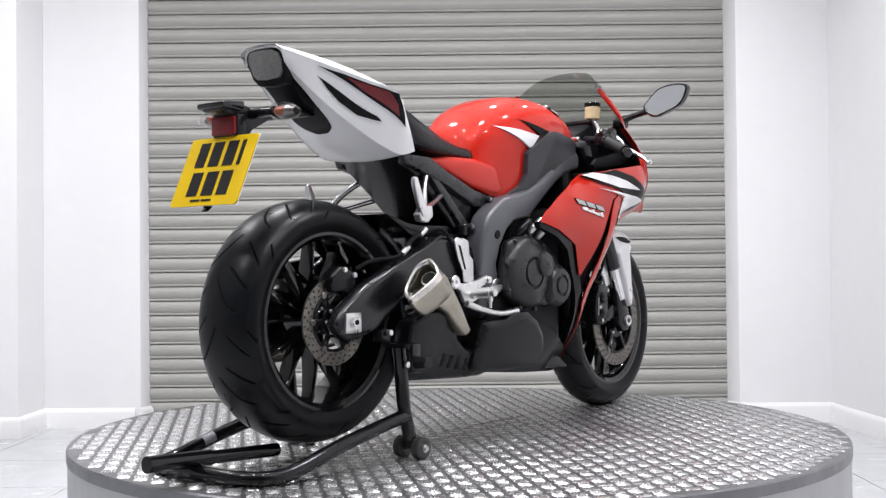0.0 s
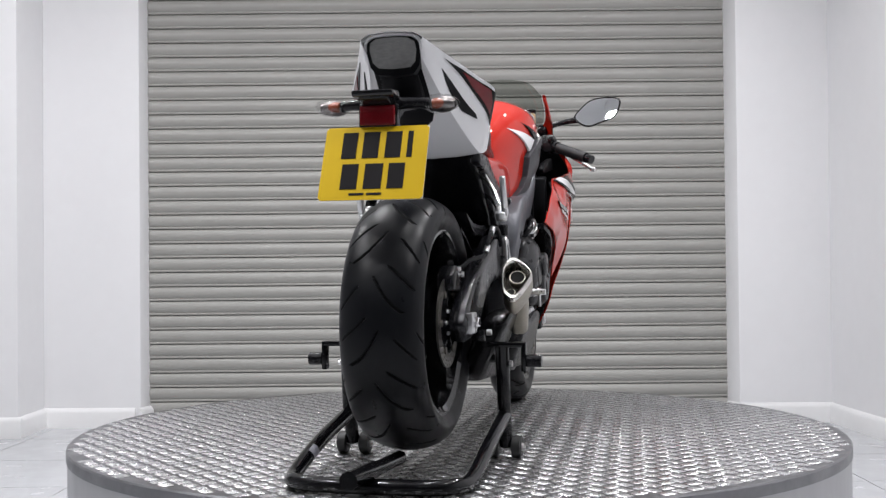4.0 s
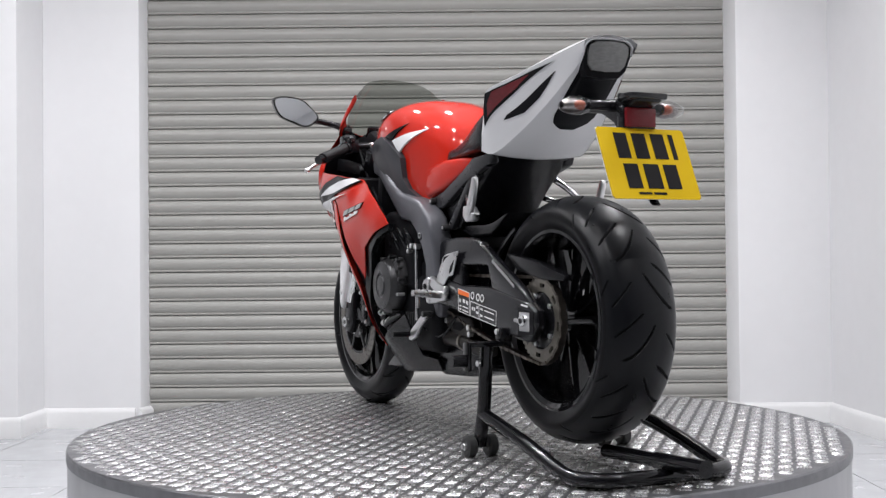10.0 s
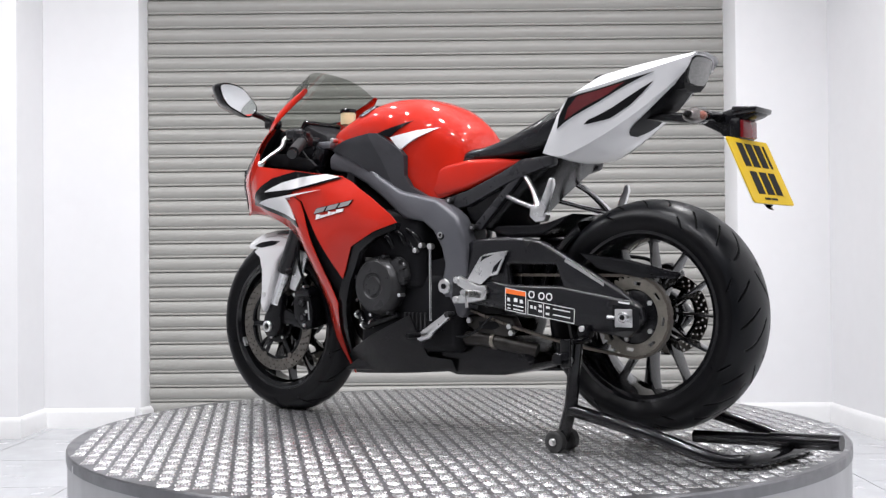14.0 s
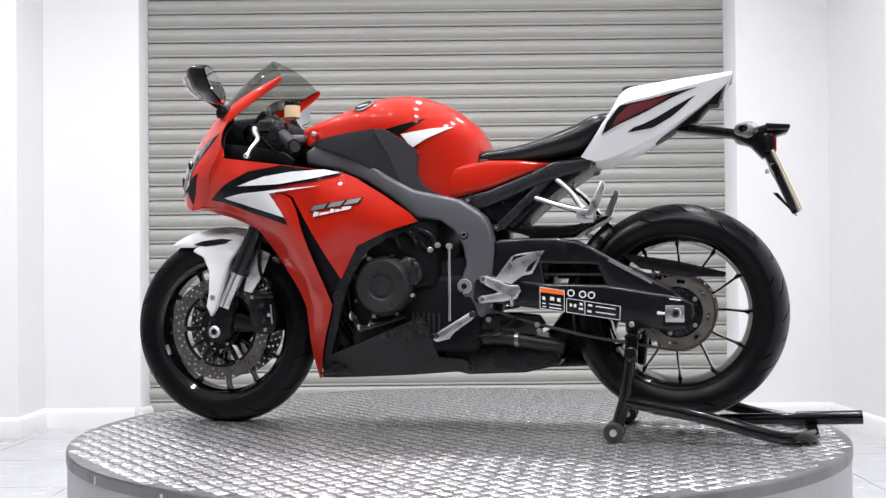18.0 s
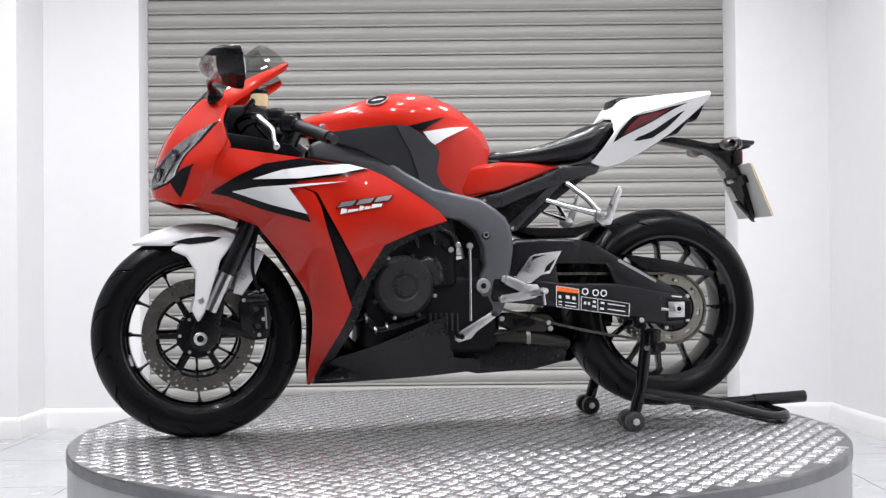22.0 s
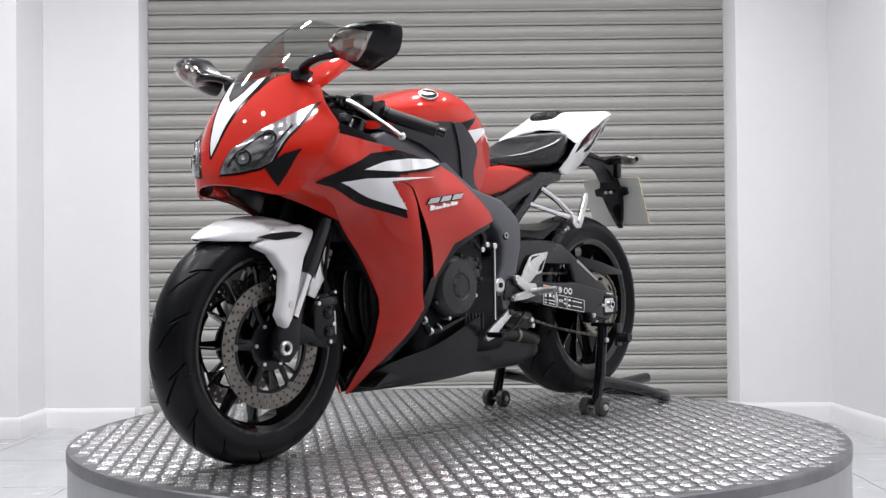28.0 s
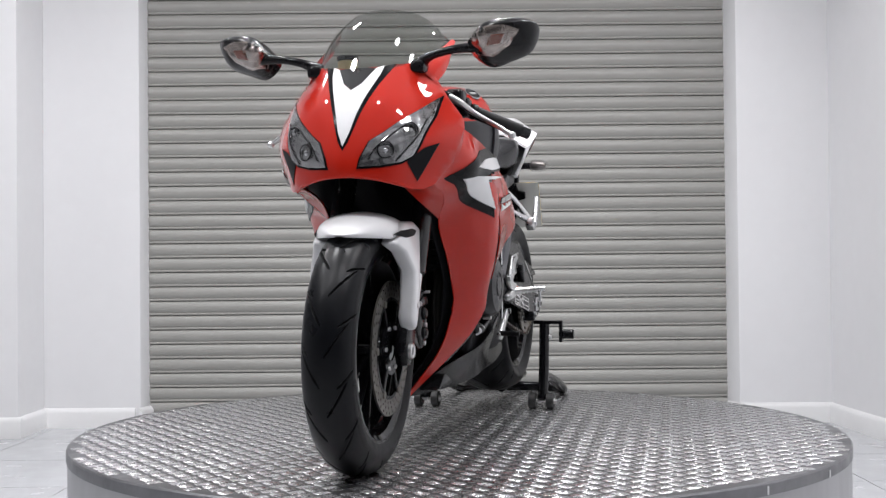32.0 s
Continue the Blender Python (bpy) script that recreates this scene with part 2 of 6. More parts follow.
def slab(name, poly, y0, y1, material, parent, label="", bevel=0.006, curve=0, lean=None, seg=2, hole=None):
    """A side-view outline (x, z) given thickness from y0 to y1, its edges rounded; lean(x, z) shifts y."""
    pts = [tuple(q) for q in (spline(poly, curve, True) if curve else poly)]
    bm = bmesh.new()
    ring = [bm.verts.new((q[0], y0, q[1])) for q in pts]
    f = bm.faces.new(ring)
    ext = bmesh.ops.extrude_face_region(bm, geom=[f])
    moved = [v for v in ext["geom"] if isinstance(v, bmesh.types.BMVert)]
    for v in moved:
        v.co.y = y1
    if bevel:
        bm.normal_update()
        edges = [e for e in bm.edges if len(e.link_faces) == 2 and e.calc_face_angle(0) > radians(50)]
        bmesh.ops.bevel(bm, geom=edges, offset=bevel, segments=seg, profile=0.5, affect="EDGES", clamp_overlap=True)
    if lean:
        for v in bm.verts:
            v.co.y += lean(v.co.x, v.co.z)
    bmesh.ops.triangulate(bm, faces=[q for q in bm.faces if len(q.verts) > 4])
    return part(name, bm, material, parent, label)


def loft_data(rings, closed=True, caps=True):
    n = len(rings[0])
    verts = [v for r in rings for v in r]
    faces = []
    for i in range(len(rings) - 1):
        for k in range(n if closed else n - 1):
            faces.append((i * n + k, i * n + (k + 1) % n, (i + 1) * n + (k + 1) % n, (i + 1) * n + k))
    if caps and closed:
        faces += [tuple(range(n))[::-1], tuple(range((len(rings) - 1) * n, len(rings) * n))]
    return verts, faces


def clip(poly, inside, cross):
    out = []
    for i, a in enumerate(poly):
        b = poly[(i + 1) % len(poly)]
        ia, ib = inside(a), inside(b)
        if ia:
            out.append(a)
        if ia != ib:
            out.append(cross(a, b))
    return out


def sheet_data(poly, lift, offset=0.0, thick=0.003, step=0.02, curve=0, deep=None):
    """A shell over a flat outline (u, v): the outline is cut into a grid, and every corner is set on lift(u, v, offset)."""
    pts = [tuple(q)[:2] for q in (spline(poly, curve, True) if curve else poly)]
    index, flat, faces = {}, [], []

    def vert(q):
        key = (round(q[0], 5), round(q[1], 5))
        if key not in index:
            index[key] = len(flat)
            flat.append(key)
        return index[key]
    u0, u1 = min(p[0] for p in pts), max(p[0] for p in pts)
    v0, v1 = min(p[1] for p in pts), max(p[1] for p in pts)
    i = math.floor(u0 / step)
    while i * step < u1:
        a, b = i * step, (i + 1) * step
        col = clip(pts, lambda p: p[0] >= a, lambda p, q: (a, p[1] + (q[1] - p[1]) * (a - p[0]) / (q[0] - p[0])))
        col = clip(col, lambda p: p[0] <= b, lambda p, q: (b, p[1] + (q[1] - p[1]) * (b - p[0]) / (q[0] - p[0]))) if col else col
        j = math.floor(v0 / step)
        while col and j * step < v1:
            c, d = j * step, (j + 1) * step
            cell = clip(col, lambda p: p[1] >= c, lambda p, q: (p[0] + (q[0] - p[0]) * (c - p[1]) / (q[1] - p[1]), c))
            cell = clip(cell, lambda p: p[1] <= d, lambda p, q: (p[0] + (q[0] - p[0]) * (d - p[1]) / (q[1] - p[1]), d)) if cell else cell
            ids = []
            for q in cell:
                k = vert(q)
                if k not in ids:
                    ids.append(k)
            if len(ids) > 2:
                faces.append(tuple(ids))
            j += 1
        i += 1
    n = len(flat)
    top = [lift(u, v, offset) for u, v in flat]
    low = [lift(u, v, offset - thick) for u, v in flat]
    edges = {}
    for f in faces:
        for k in range(len(f)):
            e = (f[k], f[(k + 1) % len(f)])
            if (e[1], e[0]) in edges:
                edges[(e[1], e[0])] = 0
            else:
                edges[e] = 1
    walls = [(a, b, b + n, a + n) for (a, b), used in edges.items() if used]
    return top + low, faces + [tuple(k + n for k in f[::-1]) for f in faces] + walls


def sheet(name, poly, lift, material, parent, label="", offset=0.0, thick=0.003, step=0.02, curve=0, angle=35):
    return link(name, *sheet_data(poly, lift, offset, thick, step, curve), material, parent, label, angle=angle)


class Surface:
    """A smooth height field through scattered control points (thin-plate spline)."""

    def __init__(self, rows, stiff=1e-4):
        p = np.array(rows, float)
        self.p = p[:, :2]
        n = len(p)
        k = self.kernel(np.linalg.norm(self.p[:, None] - self.p[None], axis=2)) + stiff * np.eye(n)
        q = np.c_[np.ones(n), self.p]
        a = np.block([[k, q], [q.T, np.zeros((3, 3))]])
        self.w = np.linalg.solve(a, np.r_[p[:, 2], 0, 0, 0])

    @staticmethod
    def kernel(r):
        return np.where(r > 1e-9, r * r * np.log(np.maximum(r, 1e-9)), 0.0)

    def __call__(self, u, v):
        k = self.kernel(np.hypot(self.p[:, 0] - u, self.p[:, 1] - v))
        return float(k @ self.w[:-3] + self.w[-3] + self.w[-2] * u + self.w[-1] * v)


def box_data(x0, x1, y0, y1, z0, z1):
    v = [(x, y, z) for x in (x0, x1) for y in (y0, y1) for z in (z0, z1)]
    return v, [(0, 1, 3, 2), (4, 6, 7, 5), (0, 4, 5, 1), (2, 3, 7, 6), (0, 2, 6, 4), (1, 5, 7, 3)]


def rounded_box(name, x0, x1, y0, y1, z0, z1, material, parent, label="", bevel=0.01, seg=2, m=None):
    bm = bmesh.new()
    v, f = box_data(x0, x1, y0, y1, z0, z1)
    vs = [bm.verts.new(q) for q in v]
    for q in f:
        bm.faces.new([vs[i] for i in q])
    bmesh.ops.bevel(bm, geom=bm.edges[:], offset=bevel, segments=seg, profile=0.5, affect="EDGES", clamp_overlap=True)
    if m is not None:
        bmesh.ops.transform(bm, matrix=m, verts=bm.verts)
    return part(name, bm, material, parent, label)


# ---- the showroom ----
def structure(ob, label="", category=""):
    return tagged(ob, label, category, kind="structure")


def prism(name, plan, z0, z1, material, label="", bevel=0.004):
    """An upright solid over a plan outline (x, y)."""
    bm = bmesh.new()
    f = bm.faces.new([bm.verts.new((x, y, z0)) for x, y in plan])
    top = bmesh.ops.extrude_face_region(bm, geom=[f])
    for v in top["geom"]:
        if isinstance(v, bmesh.types.BMVert):
            v.co.z = z1
    if bevel:
        bm.normal_update()
        edges = [e for e in bm.edges if abs(e.verts[0].co.z - e.verts[1].co.z) > 0.05 and e.calc_face_angle(0) > 0.5]
        bmesh.ops.bevel(bm, geom=edges, offset=bevel, segments=2, profile=0.5, affect="EDGES")
    ob = part(name, bm, material, None, label)
    return structure(ob, label)


PIER_Y, SHUT_Y = 2.42, 2.55
# floor bed and ceiling
structure(link("floor", *box_data(-5.6, 3.4, -7.6, 3.2, FLOOR - 0.25, FLOOR - 0.006), GROUT), "pale grey tiled showroom floor", "floor")
structure(link("ceiling", *box_data(-5.6, 3.4, -7.6, 3.2, CEIL, CEIL + 0.2), CEILM), "plain white painted ceiling", "ceiling")
# walls: piers each side of the shutter, side walls, a wall behind the camera
prism("wall_pier_1", [(-2.134, PIER_Y), (-1.633, PIER_Y), (-1.618, SHUT_Y - 0.03), (-1.618, 2.9), (-2.134, 2.9)], FLOOR - 0.05, CEIL + 0.05, WALL, "white painted pier beside the roller shutter")
prism("wall_west", [(-5.4, 2.07), (-2.134, 2.07), (-2.134, 2.9), (-5.4, 2.9)], FLOOR - 0.05, CEIL + 0.05, WALL, "white painted wall standing forward of the shutter bay")
prism("wall_pier_2", [(1.449, PIER_Y), (1.935, PIER_Y), (1.935, 2.9), (1.42, 2.9), (1.42, SHUT_Y - 0.03)], FLOOR - 0.05, CEIL + 0.05, WALL, "white painted pier beside the roller shutter")
prism("wall_east", [(1.920, 2.9), (1.920, 2.38), (2.6, -7.5), (3.2, -7.5), (3.2, 2.9)], FLOOR - 0.05, CEIL + 0.05, WALL, "white painted side wall")
# out of view; added in white to bounce light onto the motorcycle's flanks
prism("wall_far_west_unseen", [(-5.5, -7.5), (-5.3, -7.5), (-5.3, 2.2), (-5.5, 2.2)], FLOOR - 0.05, CEIL + 0.05, WALL, "white painted side wall")
# out of view; added dark so surfaces facing the camera reflect little light
prism("wall_south_unseen", [(-5.5, -7.5), (3.0, -7.5), (3.0, -7.3), (-5.5, -7.3)], FLOOR - 0.05, CEIL + 0.05, DARKWALL, "unseen wall behind the camera, added dark to hold back frontal light")
prism("wall_north", [(-1.9, 2.7), (1.8, 2.7), (1.8, 2.9), (-1.9, 2.9)], FLOOR - 0.05, CEIL + 0.05, WALL, "wall behind the roller shutter")


def skirting(name, a, b, label="white gloss skirting board with a rounded top"):
    """A skirting board along the wall foot from a to b; the room lies on the left of that way."""
    a, b = Vector((*a, 0)), Vector((*b, 0))
    d = (b - a).normalized()
    nrm = Vector((-d.y, d.x, 0))
    prof = [(0, 0), (0.020, 0), (0.020, 0.078), (0.016, 0.090), (0.008, 0.098), (0, 0.102)]
    rings = [[p + nrm * o + Vector((0, 0, FLOOR + h)) for o, h in prof] for p in (a, b)]
    return structure(link(name, *loft_data(rings), SKIRT), label, "skirting")


skirting("baseboard", (-1.66, PIER_Y), (-2.134, PIER_Y))
skirting("baseboard", (-1.612, SHUT_Y - 0.03), (-1.640, PIER_Y - 0.02))
skirting("baseboard", (-2.134, PIER_Y - 0.02), (-2.134, 2.07))
skirting("baseboard", (-2.112, 2.07), (-5.3, 2.07))
skirting("baseboard", (1.92, PIER_Y), (1.449, PIER_Y))
skirting("baseboard", (1.455, PIER_Y - 0.02), (1.414, SHUT_Y - 0.03))
skirting("baseboard", (2.6, -7.4), (1.920, 2.42))

# roller shutter: interlocking curved laths between two guide channels
PITCH = 0.0757
shutter = tagged(new("roller_shutter"), "closed grey-painted steel roller shutter with horizontal curved slats", "roller shutter", kind="structure")
shutter.matrix_basis = pose(-0.1, SHUT_Y + 0.01, 0, 0, 0, 0.6)
prof = [(0.008, 0.0), (-0.003, 0.0012), (-0.0068, 0.0035), (-0.0072, 0.0080), (-0.0045, 0.0112), (-0.0022, 0.0124)]
for k in range(11):
    g = k / 10
    prof.append((-0.0022 - 0.0110 * math.sin(math.pi * g) ** 0.85, 0.0135 + g * (PITCH - 0.0170)))
prof += [(0.0, PITCH - 0.0024), (0.010, PITCH - 0.0024), (0.010, 0.0)]
rings = [[Vector((x, o, h)) for o, h in prof] for x in (-1.66, 1.66)]
first = None
for k in range(-29, 12):
    m = pose(0, 0, 1.829 + k * PITCH)
    if first is None:
        first = link("slat", *loft_data(rings), SHUTTER, shutter, angle=30)
        first.matrix_basis = m
    else:
        share(first, shutter, m)

# floor tiles
TW = 0.6
tv, tf = box_data(0.002, TW - 0.002, 0.002, TW - 0.002, -0.012, 0.0)
tile_first = None
floor_ob = bpy.data.objects["floor"]
for i in range(-10, 8):
    for j in range(-16, 6):
        x, y = -2.07 + TW * i + 0.0, 0.24 + TW * j
        if x < -5.3 or x > 3.0 or y > 2.8 or y < -7.3 or math.hypot(x + 0.3, y + 0.3) < 0.4:
            continue
        if tile_first is None:
            tile_first = link("tile", tv, tf, TILE, floor_ob)
            tile_first.matrix_basis = pose(x, y, FLOOR)
        else:
            share(tile_first, floor_ob, pose(x, y, FLOOR))

# ceiling spots
for lx, ly in LAMPS:
    lamp = tagged(new("ceiling_spot"), "round white surface-mounted ceiling spotlight, switched on", "ceiling light", "ceiling spotlights")
    lamp.matrix_basis = pose(lx, ly, CEIL)
    lathe("can", [(0.0005, 0.0), (0.10, 0.0), (0.10, -0.085), (0.094, -0.090), (0.088, -0.085), (0.086, -0.06), (0.0005, -0.05)], SKIRT, lamp, n=32, axis="z", closed=False)
    lathe("diffuser", [(0.0005, -0.062), (0.084, -0.062), (0.084, -0.058), (0.0005, -0.058)], LAMP, lamp, n=32, axis="z")


# ---- the turntable ----
turntable = tagged(new("turntable"), "round motorised turntable topped with aluminium tread plate", "turntable")
deck = lathe("deck", [(0.0005, 0.0), (TABLE_R - 0.004, 0.0), (TABLE_R, -0.004), (TABLE_R, -0.03), (0.0005, -0.03)], PLATE_METAL, turntable, n=160, closed=False, axis="z", label="aluminium tread plate deck")
lathe("skirt", [(TABLE_R - 0.012, -0.031), (TABLE_R - 0.003, -0.031), (TABLE_R - 0.003, FLOOR + 0.02), (TABLE_R - 0.012, FLOOR + 0.02)], RIM_STEEL, turntable, n=160, axis="z", label="grey sheet-metal skirt round the turntable")
lathe("base_ring", [(0.7, FLOOR), (1.0, FLOOR), (1.0, -0.035), (0.7, -0.035)], DARK, turntable, n=64, axis="z")
for turn, z0, z1, half, mark in ((52.7, -0.032, -0.009, 0.0030, PRINT_W), (67.8, -0.034, -0.012, 0.0050, ALLOY)):
    m = link("skirt_mark", *box_data(0, 0.0012, -half, half, z0 + 0.004, z1), mark, turntable, "small pale mark on the skirt")
    m.matrix_basis = pose(0, 0, 0, 0, 0, turn) @ Matrix.Translation((TABLE_R - 0.0004, 0, 0))
# five-bar tread: diamond cells with five raised ribs each, turned by a right angle from cell to cell
LAT = 0.0605
verts, faces = [], []
ca, sa = math.cos(radians(4)), math.sin(radians(4))
for i in range(-40, 41):
    for j in range(-40, 41):
        u, v = (i / 2 + 0.706) * LAT, (j / 2 + 0.177) * LAT
        if (i + j) % 2:
            continue
        x, y = u * ca - v * sa, u * sa + v * ca
        if math.hypot(x, y) > TABLE_R - 0.023:
            continue
        g = radians(49 if i % 2 == 0 else 139)
        c, s = math.cos(g), math.sin(g)
        for rib in range(5):
            q = (rib - 2) * 0.0073
            half = 0.0185 - 0.0016 * abs(rib - 2)
            if abs(y + 0.006 + q * c) < 0.006:
                continue
            k = len(verts)
            for a, b, h in ((-1, 0, 0), (-0.72, -0.0035, 0), (0.72, -0.0035, 0), (1, 0, 0), (0.72, 0.0035, 0), (-0.72, 0.0035, 0), (-0.72, -0.0019, 0.0013), (0.72, -0.0019, 0.0013), (0.72, 0.0019, 0.0013), (-0.72, 0.0019, 0.0013)):
                aa, bb = a * half, b + q
                verts.append((x + aa * c - bb * s, y + aa * s + bb * c, h + 0.0001))
            faces += [(k + 1, k + 2, k + 7, k + 6), (k + 6, k + 7, k + 8, k + 9), (k + 9, k + 8, k + 4, k + 5), (k, k + 1, k + 6), (k, k + 6, k + 9), (k, k + 9, k + 5), (k + 3, k + 7, k + 2), (k + 3, k + 8, k + 7), (k + 3, k + 4, k + 8)]
bars = link("tread_pattern", verts, faces, TREAD, turntable, "raised pattern of the tread plate", angle=75)
tagged(bars, kind="stuff")
joint = link("plate_joint", *box_data(-1.09, 1.09, -0.0085, -0.0035, -0.001, 0.0004), GAP, turntable, "dark joint between two deck plates")
joint.matrix_basis = pose(0, 0, 0, 0, 0, 3.1)


# ---- the motorcycle: frame of reference x forward, y to its left, z up from the deck ----
bike = tagged(new("motorcycle"), "red, white and black sports motorcycle on a rear stand", "motorcycle")
FX, FZ, FR = 0.765, 0.2985, 0.302
RX, RZ, RR = -0.658, 0.354, 0.310


def tyre_data(radius, width, bead, n, m, pattern):
    """A round-shouldered tyre with grooves sunk into the tread; pattern(arc across in m, turn in radians) -> groove or not."""
    half, index, verts, faces = width / 2, [], [], []
    prof = []
    for i in range(m + 1):
        s = -1 + 2 * i / m
        g = s * radians(118)
        y = half * math.sin(g) / 1.0 if abs(g) < radians(90) else math.copysign(half * (1 - 0.16 * ((abs(g) - radians(90)) / radians(28)) ** 1.5), g)
        drop = (radius - bead)
        crown = 0.62 * drop
        r = radius - crown * (1 - math.cos(g)) if abs(g) <= radians(90) else radius - crown - (drop - crown) * (abs(g) - radians(90)) / radians(28)
        prof.append((r, y, g))
    arc = [0.0]
    for a, b in zip(prof, prof[1:]):
        arc.append(arc[-1] + math.hypot(a[0] - b[0], a[1] - b[1]))
    mid = arc[m // 2]
    for k in range(n):
        turn = 2 * math.pi * k / n
        c, s = math.cos(turn), math.sin(turn)
        for i, (r, y, g) in enumerate(prof):
            deep = 0.0045 if pattern(arc[i] - mid, turn) else 0.0
            rr, yy = r - deep * math.cos(g), y - deep * math.sin(g)
            verts.append((rr * c, yy, rr * s))
    row = m + 1
    for k in range(n):
        for i in range(m):
            faces.append((k * row + i, k * row + i + 1, ((k + 1) % n) * row + i + 1, ((k + 1) % n) * row + i))
            t = 2 * math.pi * (k + 0.5) / n
            across = (arc[i] + arc[i + 1]) / 2 - mid
            index.append(1 if pattern(across, t) else 2 if abs(across) < half * 1.12 else 0)
    return verts, faces, index


def grooved(a, turn, radius, count, rows):
    """Whether a point of the tread lies in a curved groove; rows: inner and outer arc, slope, bend, shift along the tread, half width."""
    step = 2 * math.pi / count
    for side, shift in ((1, 0.0), (-1, 0.5)):
        b = a * side
        for lo, hi, slope, bend, off, wide in rows:
            if lo < b < hi:
                u = (turn / step - shift - off - (b - lo) * slope - bend * (b - lo) ** 2) % 1.0
                taper = min(1.0, 0.35 + (b - lo) / 0.012, 0.35 + (hi - b) / 0.012)
                if min(u, 1 - u) * step * radius < wide * taper:
                    return True
    return False


def rear_tread(a, turn):
    return grooved(a, turn, RR, 8, ((-0.010, 0.066, 8.0, -44, 0.0, 0.0037), (0.022, 0.088, 3.4, 0, -0.10, 0.0032), (0.044, 0.094, 4.4, 0, -0.40, 0.0032), (0.094, 0.118, 6.0, 0, -0.46, 0.0030)))


def front_tread(a, turn):
    return grooved(a, turn, FR, 14, ((0.006, 0.056, 11.0, 10, 0.0, 0.0034), (0.034, 0.078, 6.0, 10, 0.5, 0.0031)))


def disc_data(r0, r1, half, n, rows, hole):
    """A flat drilled ring: a polar grid with cells left out."""
    verts, faces = [], []
    for sgn in (-1, 1):
        for k in range(n):
            g = 2 * math.pi * k / n
            for i in range(rows + 1):
                r = r0 + (r1 - r0) * i / rows
                verts.append((r * math.cos(g), sgn * half, r * math.sin(g)))
    row, other = rows + 1, n * (rows + 1)
    solid = {(k, i) for k in range(n) for i in range(rows) if not hole(k, i)}
    for k, i in solid:
        a, b, c, d = k * row + i, k * row + i + 1, ((k + 1) % n) * row + i + 1, ((k + 1) % n) * row + i
        faces += [(a, b, c, d), (a + other, d + other, c + other, b + other)]
        for (k2, i2), (p, q) in (((k, i - 1), (a, d)), ((k, i + 1), (b, c)), (((k - 1) % n, i), (a, b)), (((k + 1) % n, i), (d, c))):
            if (k2, i2) not in solid:
                faces.append((p, q, q + other, p + other))
    return verts, faces


def spoke_data(r0, r1, g0, g1, w0, w1, d0, d1, y0=0.0):
    """A tapered cast spoke from the hub at angle g0 to the rim at g1."""
    rings = []
    for t in (0.0, 0.25, 0.6, 0.9, 1.0):
        r, g = r0 + (r1 - r0) * t, g0 + (g1 - g0) * t
        w, d = w0 + (w1 - w0) * t + (0.006 if t == 1.0 else 0), d0 + (d1 - d0) * t
        c, s = math.cos(g), math.sin(g)
        ring = []
        for a, b in ((-1, -0.6), (-0.6, -1), (0.6, -1), (1, -0.6), (1, 0.6), (0.6, 1), (-0.6, 1), (-1, 0.6)):
            ring.append(Vector((r * c - a * w * s, y0 + b * d, r * s + a * w * c)))
        rings.append(ring)
    return loft_data(rings)


